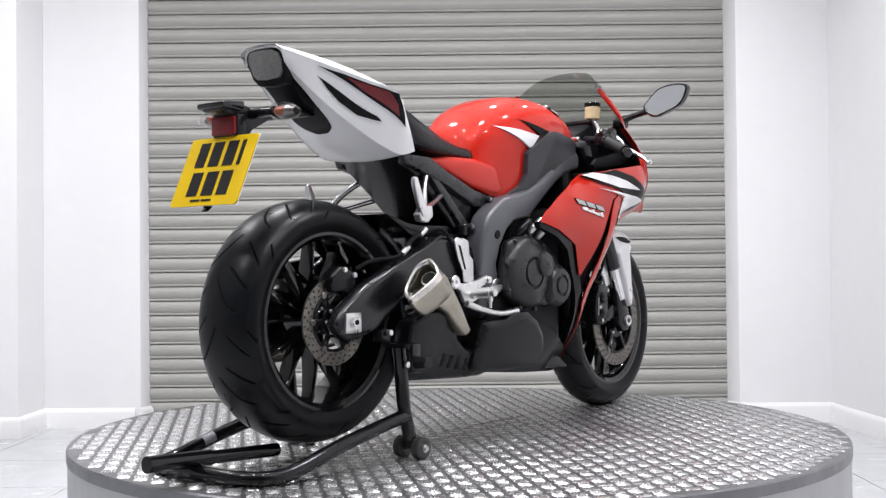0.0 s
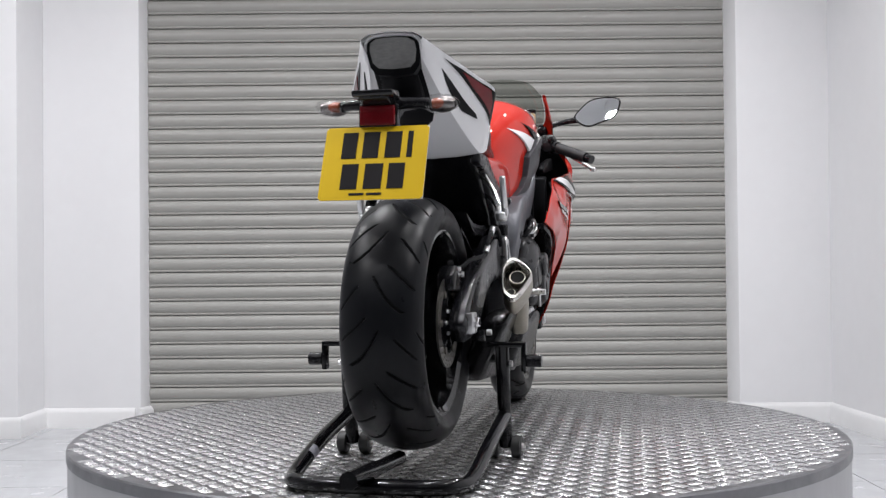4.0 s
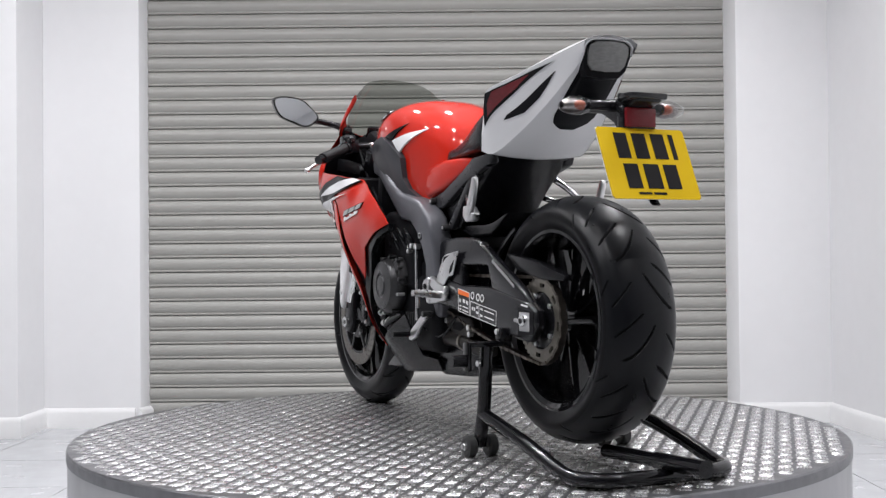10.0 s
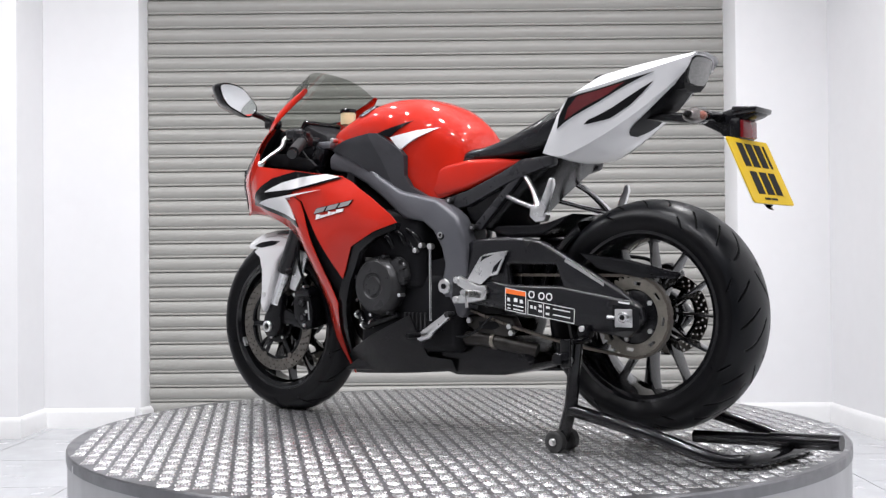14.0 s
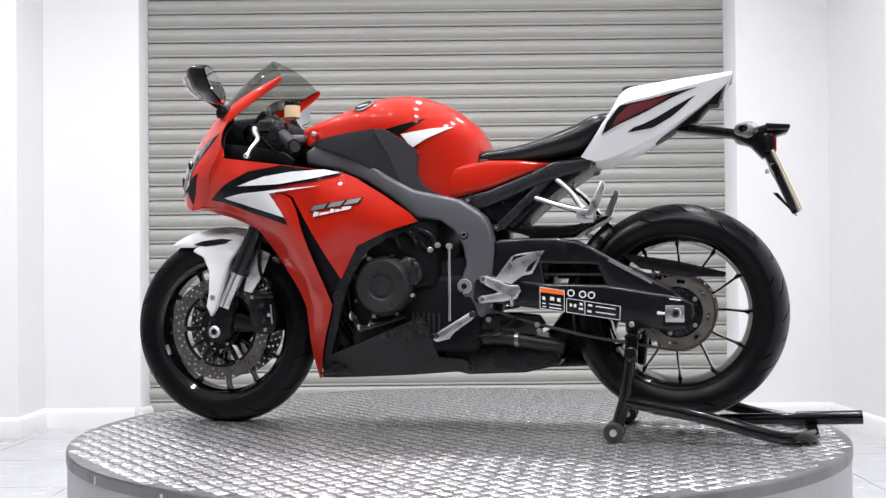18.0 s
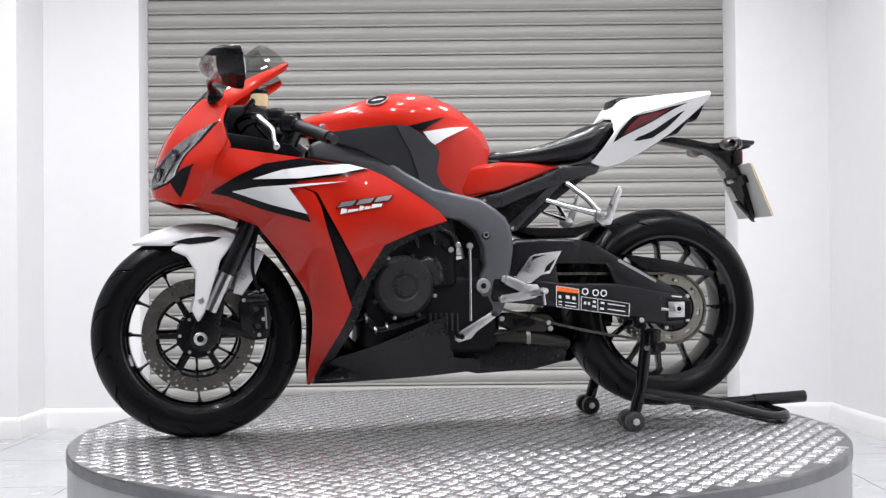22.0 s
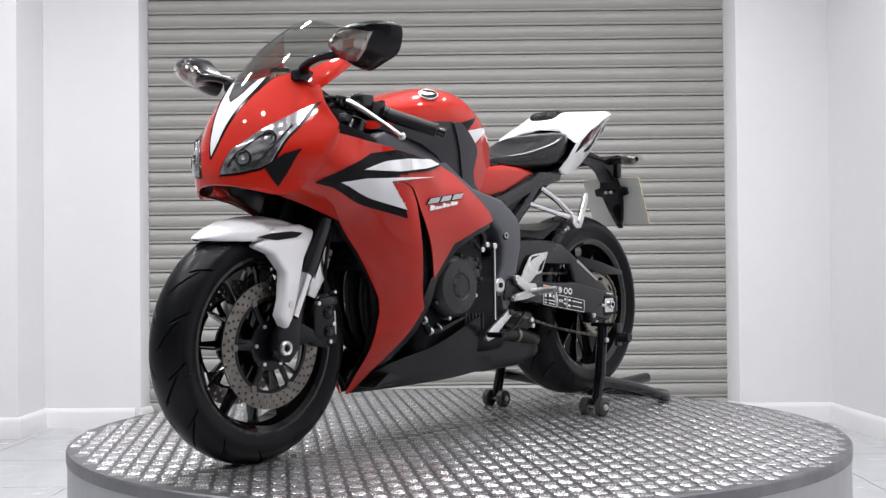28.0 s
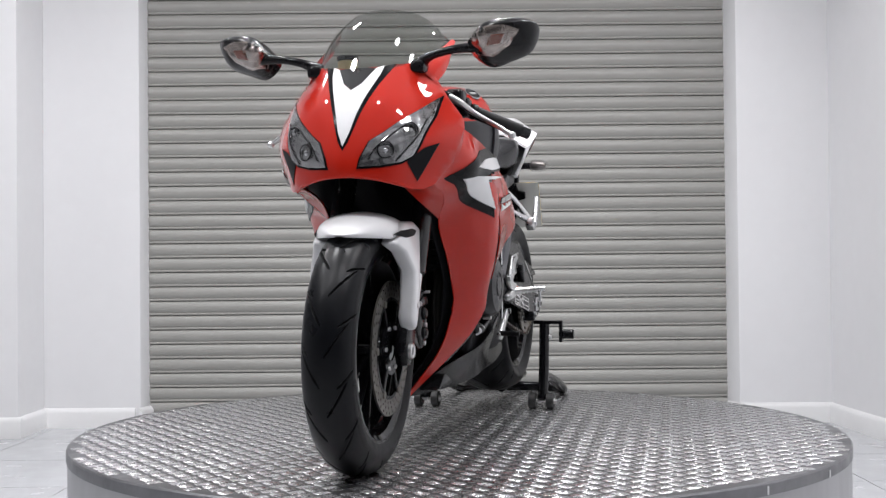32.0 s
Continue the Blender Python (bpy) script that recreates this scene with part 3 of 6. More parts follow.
def wheel(name, x, z, radius, width, tread, rim_r, n_spokes, discs, label):
    hub = lathe(name, [(0.012, -0.07), (0.034, -0.07), (0.036, -0.05), (0.028, -0.03), (0.028, 0.03), (0.036, 0.05), (0.034, 0.07), (0.012, 0.07)], BLACKG, bike, n=32, label=label)
    hub.matrix_basis = pose(x, 0, z)
    v, f, idx = tyre_data(radius, width, rim_r + 0.006, 1080, 116, tread)
    link("tyre", v, f, RUBBER, hub, "black road tyre with curved rain grooves", mats=[GROOVE, SCUFF_SHEEN], index=idx, angle=50)
    h = width * 0.43
    lathe("rim", [(rim_r + 0.009, -h), (rim_r + 0.009, -h + 0.008), (rim_r - 0.002, -h + 0.014), (rim_r - 0.010, -h * 0.4), (rim_r - 0.010, h * 0.4), (rim_r - 0.002, h - 0.014),
                  (rim_r + 0.009, h - 0.008), (rim_r + 0.009, h), (rim_r + 0.001, h), (rim_r - 0.010, h - 0.008), (rim_r - 0.013, h - 0.022), (rim_r - 0.020, h * 0.40), (rim_r - 0.021, -h * 0.40), (rim_r - 0.013, -h + 0.022), (rim_r - 0.010, -h + 0.008), (rim_r + 0.001, -h)],
          BLACKG, hub, n=96, label="gloss black cast rim", angle=30)
    step = 2 * math.pi / n_spokes
    for k in range(n_spokes):
        pair = 1 if k % 2 else -1
        g = k * step
        link("spoke", *spoke_data(0.026, rim_r - 0.016, g + pair * 0.12, g - pair * 0.02, 0.0052, 0.0036, 0.022 + width * 0.06, 0.010 + width * 0.05), BLACKG, hub)
    for y, r0, r1, n in discs:
        d = link("brake_disc", *disc_data(r0, r1, 0.0025, 2 * n, 12, lambda k, i: i % 4 in (1, 2) and (k + 3 * (i // 4)) % 8 < 2), DISC, hub, "drilled steel brake disc", angle=30)
        d.matrix_basis = pose(0, y, 0)
        s = 1 if y > 0 else -1
        lathe("disc_carrier", [(r0 - 0.009, -0.003), (r0 - 0.001, -0.003), (r0 - 0.001, 0.003), (r0 - 0.009, 0.003)], BLACKP, hub, (0, y, 0), 60, "thin black disc carrier ring")
        mid = 0.52 * r0
        lathe("carrier_hub", [(0.030, -0.004), (mid, -0.004), (mid, 0.004), (0.030, 0.004)], BLACKP, hub, (0, y, 0), 40, "black disc carrier hub")
        bobbin = None
        for k in range(6):
            m = pose(0, y, 0) @ Matrix.Rotation(-k * math.pi / 3, 4, "Y")
            if bobbin is None:
                arm_mesh = link("carrier_arm", *spoke_data(mid - 0.004, r0 - 0.004, 0.0, 0.0, 0.0085, 0.0070, 0.004, 0.003), BLACKP, hub)
                arm_mesh.matrix_basis = m
                bobbin = knob("disc_bobbin", 0.0085, s * 0.002, s * 0.0065, DISC, hub, (r0 - 0.001, 0, 0), "steel disc bobbin", 16)
                screw = knob("disc_bolt", 0.0052, s * 0.003, s * 0.008, ALLOY, hub, (mid - 0.010, 0, 0), "alloy disc bolt", 6)
                bobbin.matrix_basis = m
                screw.matrix_basis = m
            else:
                share(arm_mesh, hub, m)
                share(bobbin, hub, m)
                share(screw, hub, m)
    return hub


# the front end is steered a little to its left, about the raked steering axis
RAKE = Vector((-0.46, 0.0, 1.0)).normalized()
STEER = Matrix.Translation((0.596, 0, 0.60)) @ Matrix.Rotation(radians(2.4), 4, RAKE) @ Matrix.Translation((-0.596, 0, -0.60))
front_wheel = wheel("front_wheel", FX, FZ, FR, 0.122, front_tread, 0.2165, 12, ((0.068, 0.122, 0.160, 144), (-0.068, 0.122, 0.160, 144)), "front wheel with gloss black spokes")
weight = rounded_box("balance_weight", 0.198, 0.2055, 0.036, 0.050, -0.016, 0.016, ALLOY, front_wheel, "small lead balance weight", 0.002, m=Matrix.Rotation(radians(20), 4, "Y"))
front_wheel.matrix_basis = STEER @ front_wheel.matrix_basis
rear_wheel = wheel("rear_wheel", RX, RZ, RR, 0.196, rear_tread, 0.2165, 12, ((-0.092, 0.078, 0.110, 112),), "rear wheel with gloss black spokes")


# ---- bodywork ----
# half width of the fairing's side, by (x, z)
SIDE = Surface([
    (0.309, 0.454, 0.216), (0.337, 0.379, 0.205), (0.61, 0.73, 0.252), (0.298, 0.766, 0.222), (0.352, 0.726, 0.257), (0.456, 0.635, 0.262),
    (0.671, 0.702, 0.229), (0.128, 0.62, 0.247), (0.067, 0.622, 0.232), (0.392, 0.654, 0.254), (0.227, 0.689, 0.252), (0.692, 0.822, 0.226),
    (0.48, 0.793, 0.240), (0.60, 0.81, 0.236), (0.601, 0.613, 0.145), (0.533, 0.53, 0.145), (0.478, 0.447, 0.146), (0.442, 0.360, 0.135),
    (0.445, 0.257, 0.098), (0.447, 0.142, 0.012), (0.415, 0.208, 0.080), (0.32, 0.267, 0.148), (0.40, 0.463, 0.222), (0.45, 0.55, 0.236),
    (0.25, 0.55, 0.238), (0.735, 0.70, 0.190), (0.686, 0.668, 0.178), (0.64, 0.70, 0.236), (0.16, 0.70, 0.232), (0.25, 0.17, 0.105), (0.1, 0.17, 0.120),
    (0.1, 0.30, 0.170), (0.25, 0.26, 0.166), (-0.05, 0.19, 0.115), (0.28, 0.46, 0.212), (0.37, 0.30, 0.165)], 1.5e-3)
# reach of the nose, by (y, z)
NOSE = Surface([(s * y, z, x) for s in (1, -1) for y, z, x in (
    (0.0, 0.766, 0.890), (0.0, 0.84, 0.866), (0.0, 0.904, 0.829), (0.0, 0.955, 0.785), (0.034, 0.714, 0.893), (0.0, 0.70, 0.895), (0.0, 0.665, 0.880), (0.078, 0.961, 0.768), (0.09, 0.80, 0.855), (0.09, 0.88, 0.822),
    (0.153, 0.748, 0.822), (0.196, 0.776, 0.777), (0.152, 0.692, 0.812), (0.178, 0.891, 0.728), (0.122, 0.978, 0.716), (0.238, 0.822, 0.692), (0.229, 0.702, 0.680),
    (0.15, 0.84, 0.795), (0.10, 0.69, 0.862), (0.165, 0.94, 0.690), (0.215, 0.87, 0.690), (0.160, 0.668, 0.795))], 3e-4)


def side_lift(sgn):
    return lambda x, z, o: (x, sgn * (SIDE(x, z) + o), z)


def nose_lift(y, z, o):
    return (NOSE(y, z) + o, y, z)


PANEL_F = [(0.735, 0.700), (0.722, 0.760), (0.692, 0.824), (0.60, 0.811), (0.48, 0.795), (0.50, 0.722), (0.444, 0.694), (0.427, 0.658), (0.411, 0.597), (0.391, 0.537), (0.361, 0.447), (0.337, 0.376),
           (0.358, 0.322), (0.384, 0.271), (0.415, 0.208), (0.442, 0.142), (0.450, 0.142), (0.449, 0.204), (0.445, 0.257), (0.442, 0.309), (0.443, 0.366), (0.454, 0.405), (0.478, 0.447), (0.533, 0.53), (0.601, 0.613), (0.640, 0.645), (0.686, 0.668)]
PANEL_R = [(0.48, 0.795), (0.379, 0.780), (0.298, 0.769), (0.246, 0.747), (0.163, 0.696), (0.09, 0.646), (0.065, 0.619), (0.148, 0.594), (0.247, 0.551), (0.305, 0.454),
           (0.356, 0.548), (0.412, 0.650), (0.436, 0.696), (0.495, 0.722)]
for sgn, word in ((1, "left"), (-1, "right")):
    L = side_lift(sgn)
    sheet("side_fairing", PANEL_F, L, RED, bike, "gloss red side fairing panel", step=0.008)
    sheet("rear_fairing", PANEL_R, L, RED, bike, "gloss red upper side panel with silver and white lettering shapes", offset=-0.002, step=0.008)
    sheet("vent_slot", [(0.54, 0.735), (0.47, 0.62), (0.42, 0.50), (0.37, 0.44), (0.325, 0.365), (0.29, 0.42), (0.355, 0.545), (0.44, 0.68)], L, DARK, bike, "black recessed side vent", offset=-0.022)
    sheet("fairing_edge_trim", [(0.312, 0.454), (0.256, 0.552), (0.155, 0.597), (0.070, 0.618), (0.075, 0.60), (0.150, 0.575), (0.222, 0.535), (0.282, 0.45), (0.300, 0.400), (0.332, 0.310), (0.395, 0.195), (0.434, 0.148), (0.392, 0.271), (0.366, 0.322), (0.347, 0.376)], L, BLACKP, bike, "black plastic inner edge of the fairing", offset=-0.010, thick=0.02)
    sheet("white_flash", [(0.614, 0.733), (0.571, 0.748), (0.531, 0.760), (0.446, 0.772), (0.345, 0.777), (0.300, 0.767), (0.379, 0.750), (0.481, 0.736)], L, WHITE, bike, "white flash decal", offset=0.0060, thick=0.004, step=0.008)
    sheet("white_flash", [(0.669, 0.700), (0.600, 0.712), (0.481, 0.720), (0.354, 0.728), (0.515, 0.709), (0.498, 0.686), (0.464, 0.637), (0.566, 0.666)], L, WHITE, bike, "white flash decal", offset=0.0060, thick=0.004, step=0.008)
    sheet("black_stripe", [(0.729, 0.698), (0.66, 0.739), (0.582, 0.777), (0.48, 0.793), (0.40, 0.781), (0.33, 0.772), (0.29, 0.764), (0.37, 0.744), (0.48, 0.730), (0.53, 0.714), (0.58, 0.694), (0.56, 0.675), (0.472, 0.650), (0.456, 0.615), (0.583, 0.652), (0.68, 0.688)], L, STRIPE, bike, "black stripe decal", offset=0.0030, thick=0.004, step=0.008)
    # lettering drawn as plain shapes
    for a, b in ((0.02, 0.30), (0.36, 0.64), (0.70, 0.98)):
        def at(t, h):
            return (0.385 - 0.150 * t - 0.012 * h, 0.6545 + 0.0215 * t + 0.0150 * h)
        sheet("lettering_shadow", [at(a - 0.02, -0.12), at(b + 0.02, -0.12), at(b + 0.02, 1.12), at(a - 0.02, 1.12)], L, STRIPE, bike, offset=0.0016, thick=0.003, step=0.008)
        sheet("silver_lettering", [at(a, 0.0), at(b, 0.0), at(b, 1.0), at(a, 1.0)], L, SILVERD, bike, "silver lettering shape", offset=0.0028, thick=0.003, step=0.008)
    for a, b, top in ((0.0, 0.14, 0.016), (0.17, 0.42, 0.009), (0.45, 0.55, 0.014), (0.58, 0.72, 0.009), (0.75, 1.0, 0.012)):
        sheet("white_lettering", [(0.374 - 0.115 * a, 0.637 + 0.021 * a), (0.374 - 0.115 * b, 0.637 + 0.021 * b), (0.370 - 0.115 * b, 0.637 + 0.021 * b + top * 0.7), (0.370 - 0.115 * a, 0.637 + 0.021 * a + top)], L, PRINT_W, bike, "white lettering shape", offset=0.0028, thick=0.003, step=0.008)
    sheet("belly_pan", [(0.436, 0.145), (0.412, 0.200), (0.372, 0.226), (0.267, 0.263), (0.165, 0.305), (0.064, 0.346), (0.048, 0.278), (0.030, 0.222), (-0.051, 0.214), (-0.059, 0.181), (0.099, 0.168), (0.251, 0.158), (0.38, 0.148)], L, BLACKP, bike, "black plastic belly pan", offset=-0.002, thick=0.006)

# corner where the nose runs into the side panel
for sgn in (1, -1):
    front_edge = [(NOSE(y, z) - 0.003, y - 0.001, z) for y, z in ((0.214, 0.87), (0.234, 0.845), (0.238, 0.822), (0.231, 0.780), (0.218, 0.740), (0.196, 0.706), (0.182, 0.684))]
    rear_edge = [(x, SIDE(x, z) - 0.0015, z) for x, z in ((0.672, 0.830), (0.675, 0.820), (0.680, 0.805), (0.690, 0.775), (0.698, 0.740), (0.702, 0.700), (0.684, 0.669))]
    ea, eb = spline(front_edge, 4), spline(rear_edge, 4)
    rr = [[Vector((p.x, sgn * p.y, p.z)) for p in (a.lerp(b, t) for a, b in zip(ea, eb))] for t in (0, 0.25, 0.5, 0.75, 1.0)]
    v, f = loft_data(rr, False, False)
    k = len(v)
    link("cowl_corner", [*v, *(Vector(q) - Vector((0.002, sgn * 0.003, 0)) for q in v)], [*f, *(tuple(i + k for i in q[::-1]) for q in f)], RED, bike, "gloss red corner between nose and side fairing")
for sgn in (1, -1):
    ea = spline([(NOSE(y, z) - 0.004, y, z) for y, z in ((0.195, 0.705), (0.180, 0.683), (0.162, 0.672), (0.145, 0.671), (0.125, 0.677))], 4)
    eb = spline([(x, SIDE(x, z) - 0.002, z) for x, z in ((0.702, 0.700), (0.690, 0.672), (0.662, 0.656), (0.630, 0.638), (0.596, 0.608))], 4)
    rr = [[Vector((p.x, sgn * (p.y - 0.012 * math.sin(math.pi * t) * k / 16), p.z + 0.010 * math.sin(math.pi * t) * k / 16)) for k, p in enumerate(a.lerp(b, t) for a, b in zip(ea, eb))] for t in (0, 0.2, 0.4, 0.6, 0.8, 1.0)]
    v, f = loft_data(rr, False, False)
    k = len(v)
    link("chin_wrap", [*v, *(Vector(q) + Vector((0, -sgn * 0.002, 0.004)) for q in v)], [*f, *(tuple(i + k for i in q[::-1]) for q in f)], RED, bike, "gloss red chin running from the nose into the side fairing")
# nose: one red shell with the lamps, intakes and stripes let in
NOSE_RED = [(0.0, 0.962), (0.05, 0.966), (0.10, 0.975), (0.135, 0.985), (0.165, 0.95), (0.20, 0.895), (0.234, 0.845), (0.238, 0.822), (0.231, 0.780), (0.218, 0.740), (0.196, 0.706), (0.181, 0.682), (0.162, 0.670), (0.142, 0.670), (0.110, 0.681), (0.060, 0.692), (0.0, 0.696)]
sheet("nose_cowl", NOSE_RED + [(-y, z) for y, z in NOSE_RED[-2:0:-1]], nose_lift, RED, bike, "gloss red nose cowl", step=0.016)
sheet("nose_lining", [(y * 0.93, 0.84 + (z - 0.84) * 0.93) for y, z in NOSE_RED + [(-y, z) for y, z in NOSE_RED[-2:0:-1]]], nose_lift, DARK, bike, "matt black inside of the nose", offset=-0.03, thick=0.003, step=0.03)
lip = [(NOSE(y, z) - 0.004, y, z) for y, z in ((0.142, 0.672), (0.110, 0.683), (0.060, 0.694), (0.0, 0.698))]
tube("nose_lip", lip + [(x, -y, z) for x, y, z in lip[-2::-1]], 0.0045, RED, bike, "rounded red lower lip of the nose", n=10)
V = [(0.0, 0.766), (0.014, 0.800), (0.024, 0.840), (0.036, 0.878), (0.050, 0.917), (0.060, 0.945), (0.064, 0.969), (0.046, 0.962), (0.022, 0.921), (0.0, 0.904)]
sheet("white_stripe", V + [(-y, z) for y, z in V[-2:0:-1]], nose_lift, WHITE, bike, "white V-shaped nose stripe", offset=0.002, thick=0.002, step=0.012)
VB = [(0.0, 0.756), (0.012, 0.776), (0.024, 0.812), (0.034, 0.845), (0.047, 0.880), (0.062, 0.917), (0.088, 0.974), (0.060, 0.967), (0.0, 0.85)]
sheet("black_stripe", VB + [(-y, z) for y, z in VB[-2:0:-1]], nose_lift, STRIPE, bike, "black border of the nose stripe", offset=0.001, thick=0.002, step=0.012)
VC = [(0.0, 0.905), (0.022, 0.922), (0.045, 0.962), (0.0, 0.964)]
sheet("nose_duct", VC + [(-y, z) for y, z in VC[-2:0:-1]], nose_lift, DARK, bike, "black plastic panel below the screen", offset=0.0035, thick=0.004, step=0.012)
for sgn in (1, -1):
    def NL(y, z, o, s=sgn):
        return nose_lift(s * y, z, o)
    LAMPO = [(0.034, 0.713), (0.040, 0.738), (0.058, 0.778), (0.085, 0.798), (0.128, 0.836), (0.158, 0.864), (0.192, 0.902), (0.187, 0.845), (0.177, 0.810), (0.167, 0.775), (0.153, 0.743), (0.128, 0.726), (0.085, 0.716)]
    house = sheet("headlight_housing", LAMPO, NL, STRIPE, bike, "black headlight surround", offset=0.0012, thick=0.004, step=0.012)
    inner = [(0.117 + (y - 0.117) * 0.92, 0.787 + (z - 0.787) * 0.93) for y, z in LAMPO]
    hl = sheet("headlight_lens", inner, NL, CLEAR, house, "clear headlight glass over chrome reflectors", offset=0.0085, thick=0.0015, step=0.012)
    hl.visible_shadow = False
    sheet("reflector", inner, lambda y, z, o, s=sgn: (NOSE(s * y, z) + o + 0.0005 * math.sin(y * 300 + z * 110) + 0.0004 * math.sin(z * 260 - y * 90), s * y, z), REFLECT, house, "ribbed chrome reflector", offset=0.0042, thick=0.003, step=0.003)
    for y, z, r in ((0.142, 0.806, 0.0145), (0.095, 0.757, 0.0165)):
        bowl = lathe("lamp_bowl", [(r, 0.004), (r * 1.06, 0.006), (r * 1.06, 0.0), (r * 0.8, -0.004), (r * 0.45, -0.008), (r * 0.42, 0.004), (r * 0.25, 0.008), (0.0005, 0.009)], REFLECT, house, n=28, closed=False, axis="x", label="round chrome lamp bowl")
        bowl.matrix_basis = pose(NOSE(sgn * y, z) + 0.0015, sgn * y, z, 0, 0, sgn * 28)
        ring = lathe("bowl_ring", [(r * 1.05, 0.001), (r * 1.22, 0.001), (r * 1.22, 0.0075), (r * 1.05, 0.0075)], BLACKG, house, n=28, axis="x", label="black bezel of the lamp bowl")
        ring.matrix_basis = bowl.matrix_basis
    for pts in ([(0.062, 0.735), (0.075, 0.760), (0.104, 0.792), (0.132, 0.818)], [(0.118, 0.732), (0.140, 0.762), (0.160, 0.795), (0.172, 0.838)]):
        tube("reflector_rib", [(NOSE(sgn * y, z) + 0.0058, sgn * y, z) for y, z in pts], 0.0022, BLACKG, house, n=8)
    sheet("intake", [(0.199, 0.779), (0.154, 0.688), (0.138, 0.731), (0.152, 0.748), (0.172, 0.766)], NL, DARK, bike, "black air intake beside the headlight", offset=0.0022, thick=0.004, step=0.012)

# screen and the red ears beside it
base = spline([(0.515, 0.155, 1.062), (0.62, 0.150, 1.020), (0.70, 0.124, 0.986), (0.765, 0.080, 0.963), (0.792, 0.0, 0.952), (0.765, -0.080, 0.963), (0.70, -0.124, 0.986), (0.62, -0.150, 1.020), (0.515, -0.155, 1.062)], 5)
crest = spline([(0.510, 0.152, 1.066), (0.536, 0.130, 1.100), (0.564, 0.096, 1.127), (0.582, 0.050, 1.140), (0.590, 0.0, 1.144), (0.582, -0.050, 1.140), (0.564, -0.096, 1.127), (0.536, -0.130, 1.100), (0.510, -0.152, 1.066)], 5)
rings = []
for k in range(9):
    t = k / 8
    bulge = 0.012 * math.sin(math.pi * t)
    rings.append([a.lerp(b, t) + Vector((bulge * 0.4, 0, bulge)) for a, b in zip(base, crest)])
n = len(base)
outer, fa = loft_data(rings, False, False)
screen = link("windscreen", outer, fa, SMOKE, bike, "smoked transparent windscreen")
screen.visible_shadow = False
for sgn in (1, -1):
    edge = [(0.722, 0.122, 0.972), (0.66, 0.150, 1.005), (0.60, 0.159, 1.034), (0.55, 0.162, 1.056), (0.512, 0.162, 1.074)]
    low = [(0.690, 0.165, 0.930), (0.635, 0.177, 0.970), (0.570, 0.173, 1.014), (0.522, 0.167, 1.046), (0.508, 0.164, 1.062)]
    e, l = spline([(x, sgn * y, z) for x, y, z in edge], 5), spline([(x, sgn * y, z) for x, y, z in low], 5)
    rr = [[a.lerp(b, t) + Vector((0, sgn * 0.008 * math.sin(math.pi * t), 0)) for a, b in zip(e, l)] for t in (0, 0.25, 0.5, 0.75, 1.0)]
    v, f = loft_data(rr, False, False)
    k = len(v)
    link("cowl_ear", [*v, *(Vector(q) - Vector((0, sgn * 0.004, 0.001)) for q in v)], [*f, *(tuple(i + k for i in q[::-1]) for q in f)], RED, bike, "gloss red cowl edge beside the screen")


# tank cover
def tank_ring(x, zt, w, zw, zb, wb, n=2.75):
    ring = []
    for k in range(25):
        g = math.pi * k / 24
        c, s = math.cos(g), math.sin(g)
        ring.append(Vector((x, w * math.copysign(abs(c) ** (2 / n), c), zw + (zt - zw) * abs(s) ** (2 / n))))
    for t in (0.35, 0.7, 1.0):
        ring.append(Vector((x, -(w + (wb - w) * t), zw + (zb - zw) * t)))
    for t in (1.0, 0.7, 0.35):
        ring.append(Vector((x, w + (wb - w) * t, zw + (zb - zw) * t)))
    return ring


rows = [(0.472, 0.925, 0.075, 0.900, 0.87, 0.07), (0.43, 0.938, 0.112, 0.900, 0.86, 0.115), (0.367, 0.956, 0.145, 0.902, 0.85, 0.150), (0.277, 0.986, 0.174, 0.908, 0.82, 0.170), (0.188, 1.007, 0.186, 0.900, 0.78, 0.165),
        (0.108, 1.006, 0.180, 0.880, 0.74, 0.155), (0.047, 0.988, 0.165, 0.860, 0.70, 0.140), (-0.005, 0.962, 0.146, 0.845, 0.69, 0.130), (-0.057, 0.922, 0.120, 0.825, 0.70, 0.125), (-0.088, 0.886, 0.098, 0.805, 0.715, 0.115), (-0.106, 0.840, 0.075, 0.785, 0.72, 0.08)]
stations = spline(rows, 5)
link("tank_cover", *loft_data([tank_ring(*q) for q in stations]), RED, bike, "gloss red fuel tank cover", angle=50)
TANK = Surface([(x, z, y) for x, zt, w, zw, zb, wb in rows[1:-1] for y, z in ((w, zw), (w * 0.93, zw + (zt - zw) * 0.45), (w * 0.72, zw + (zt - zw) * 0.76), (wb, zb))])
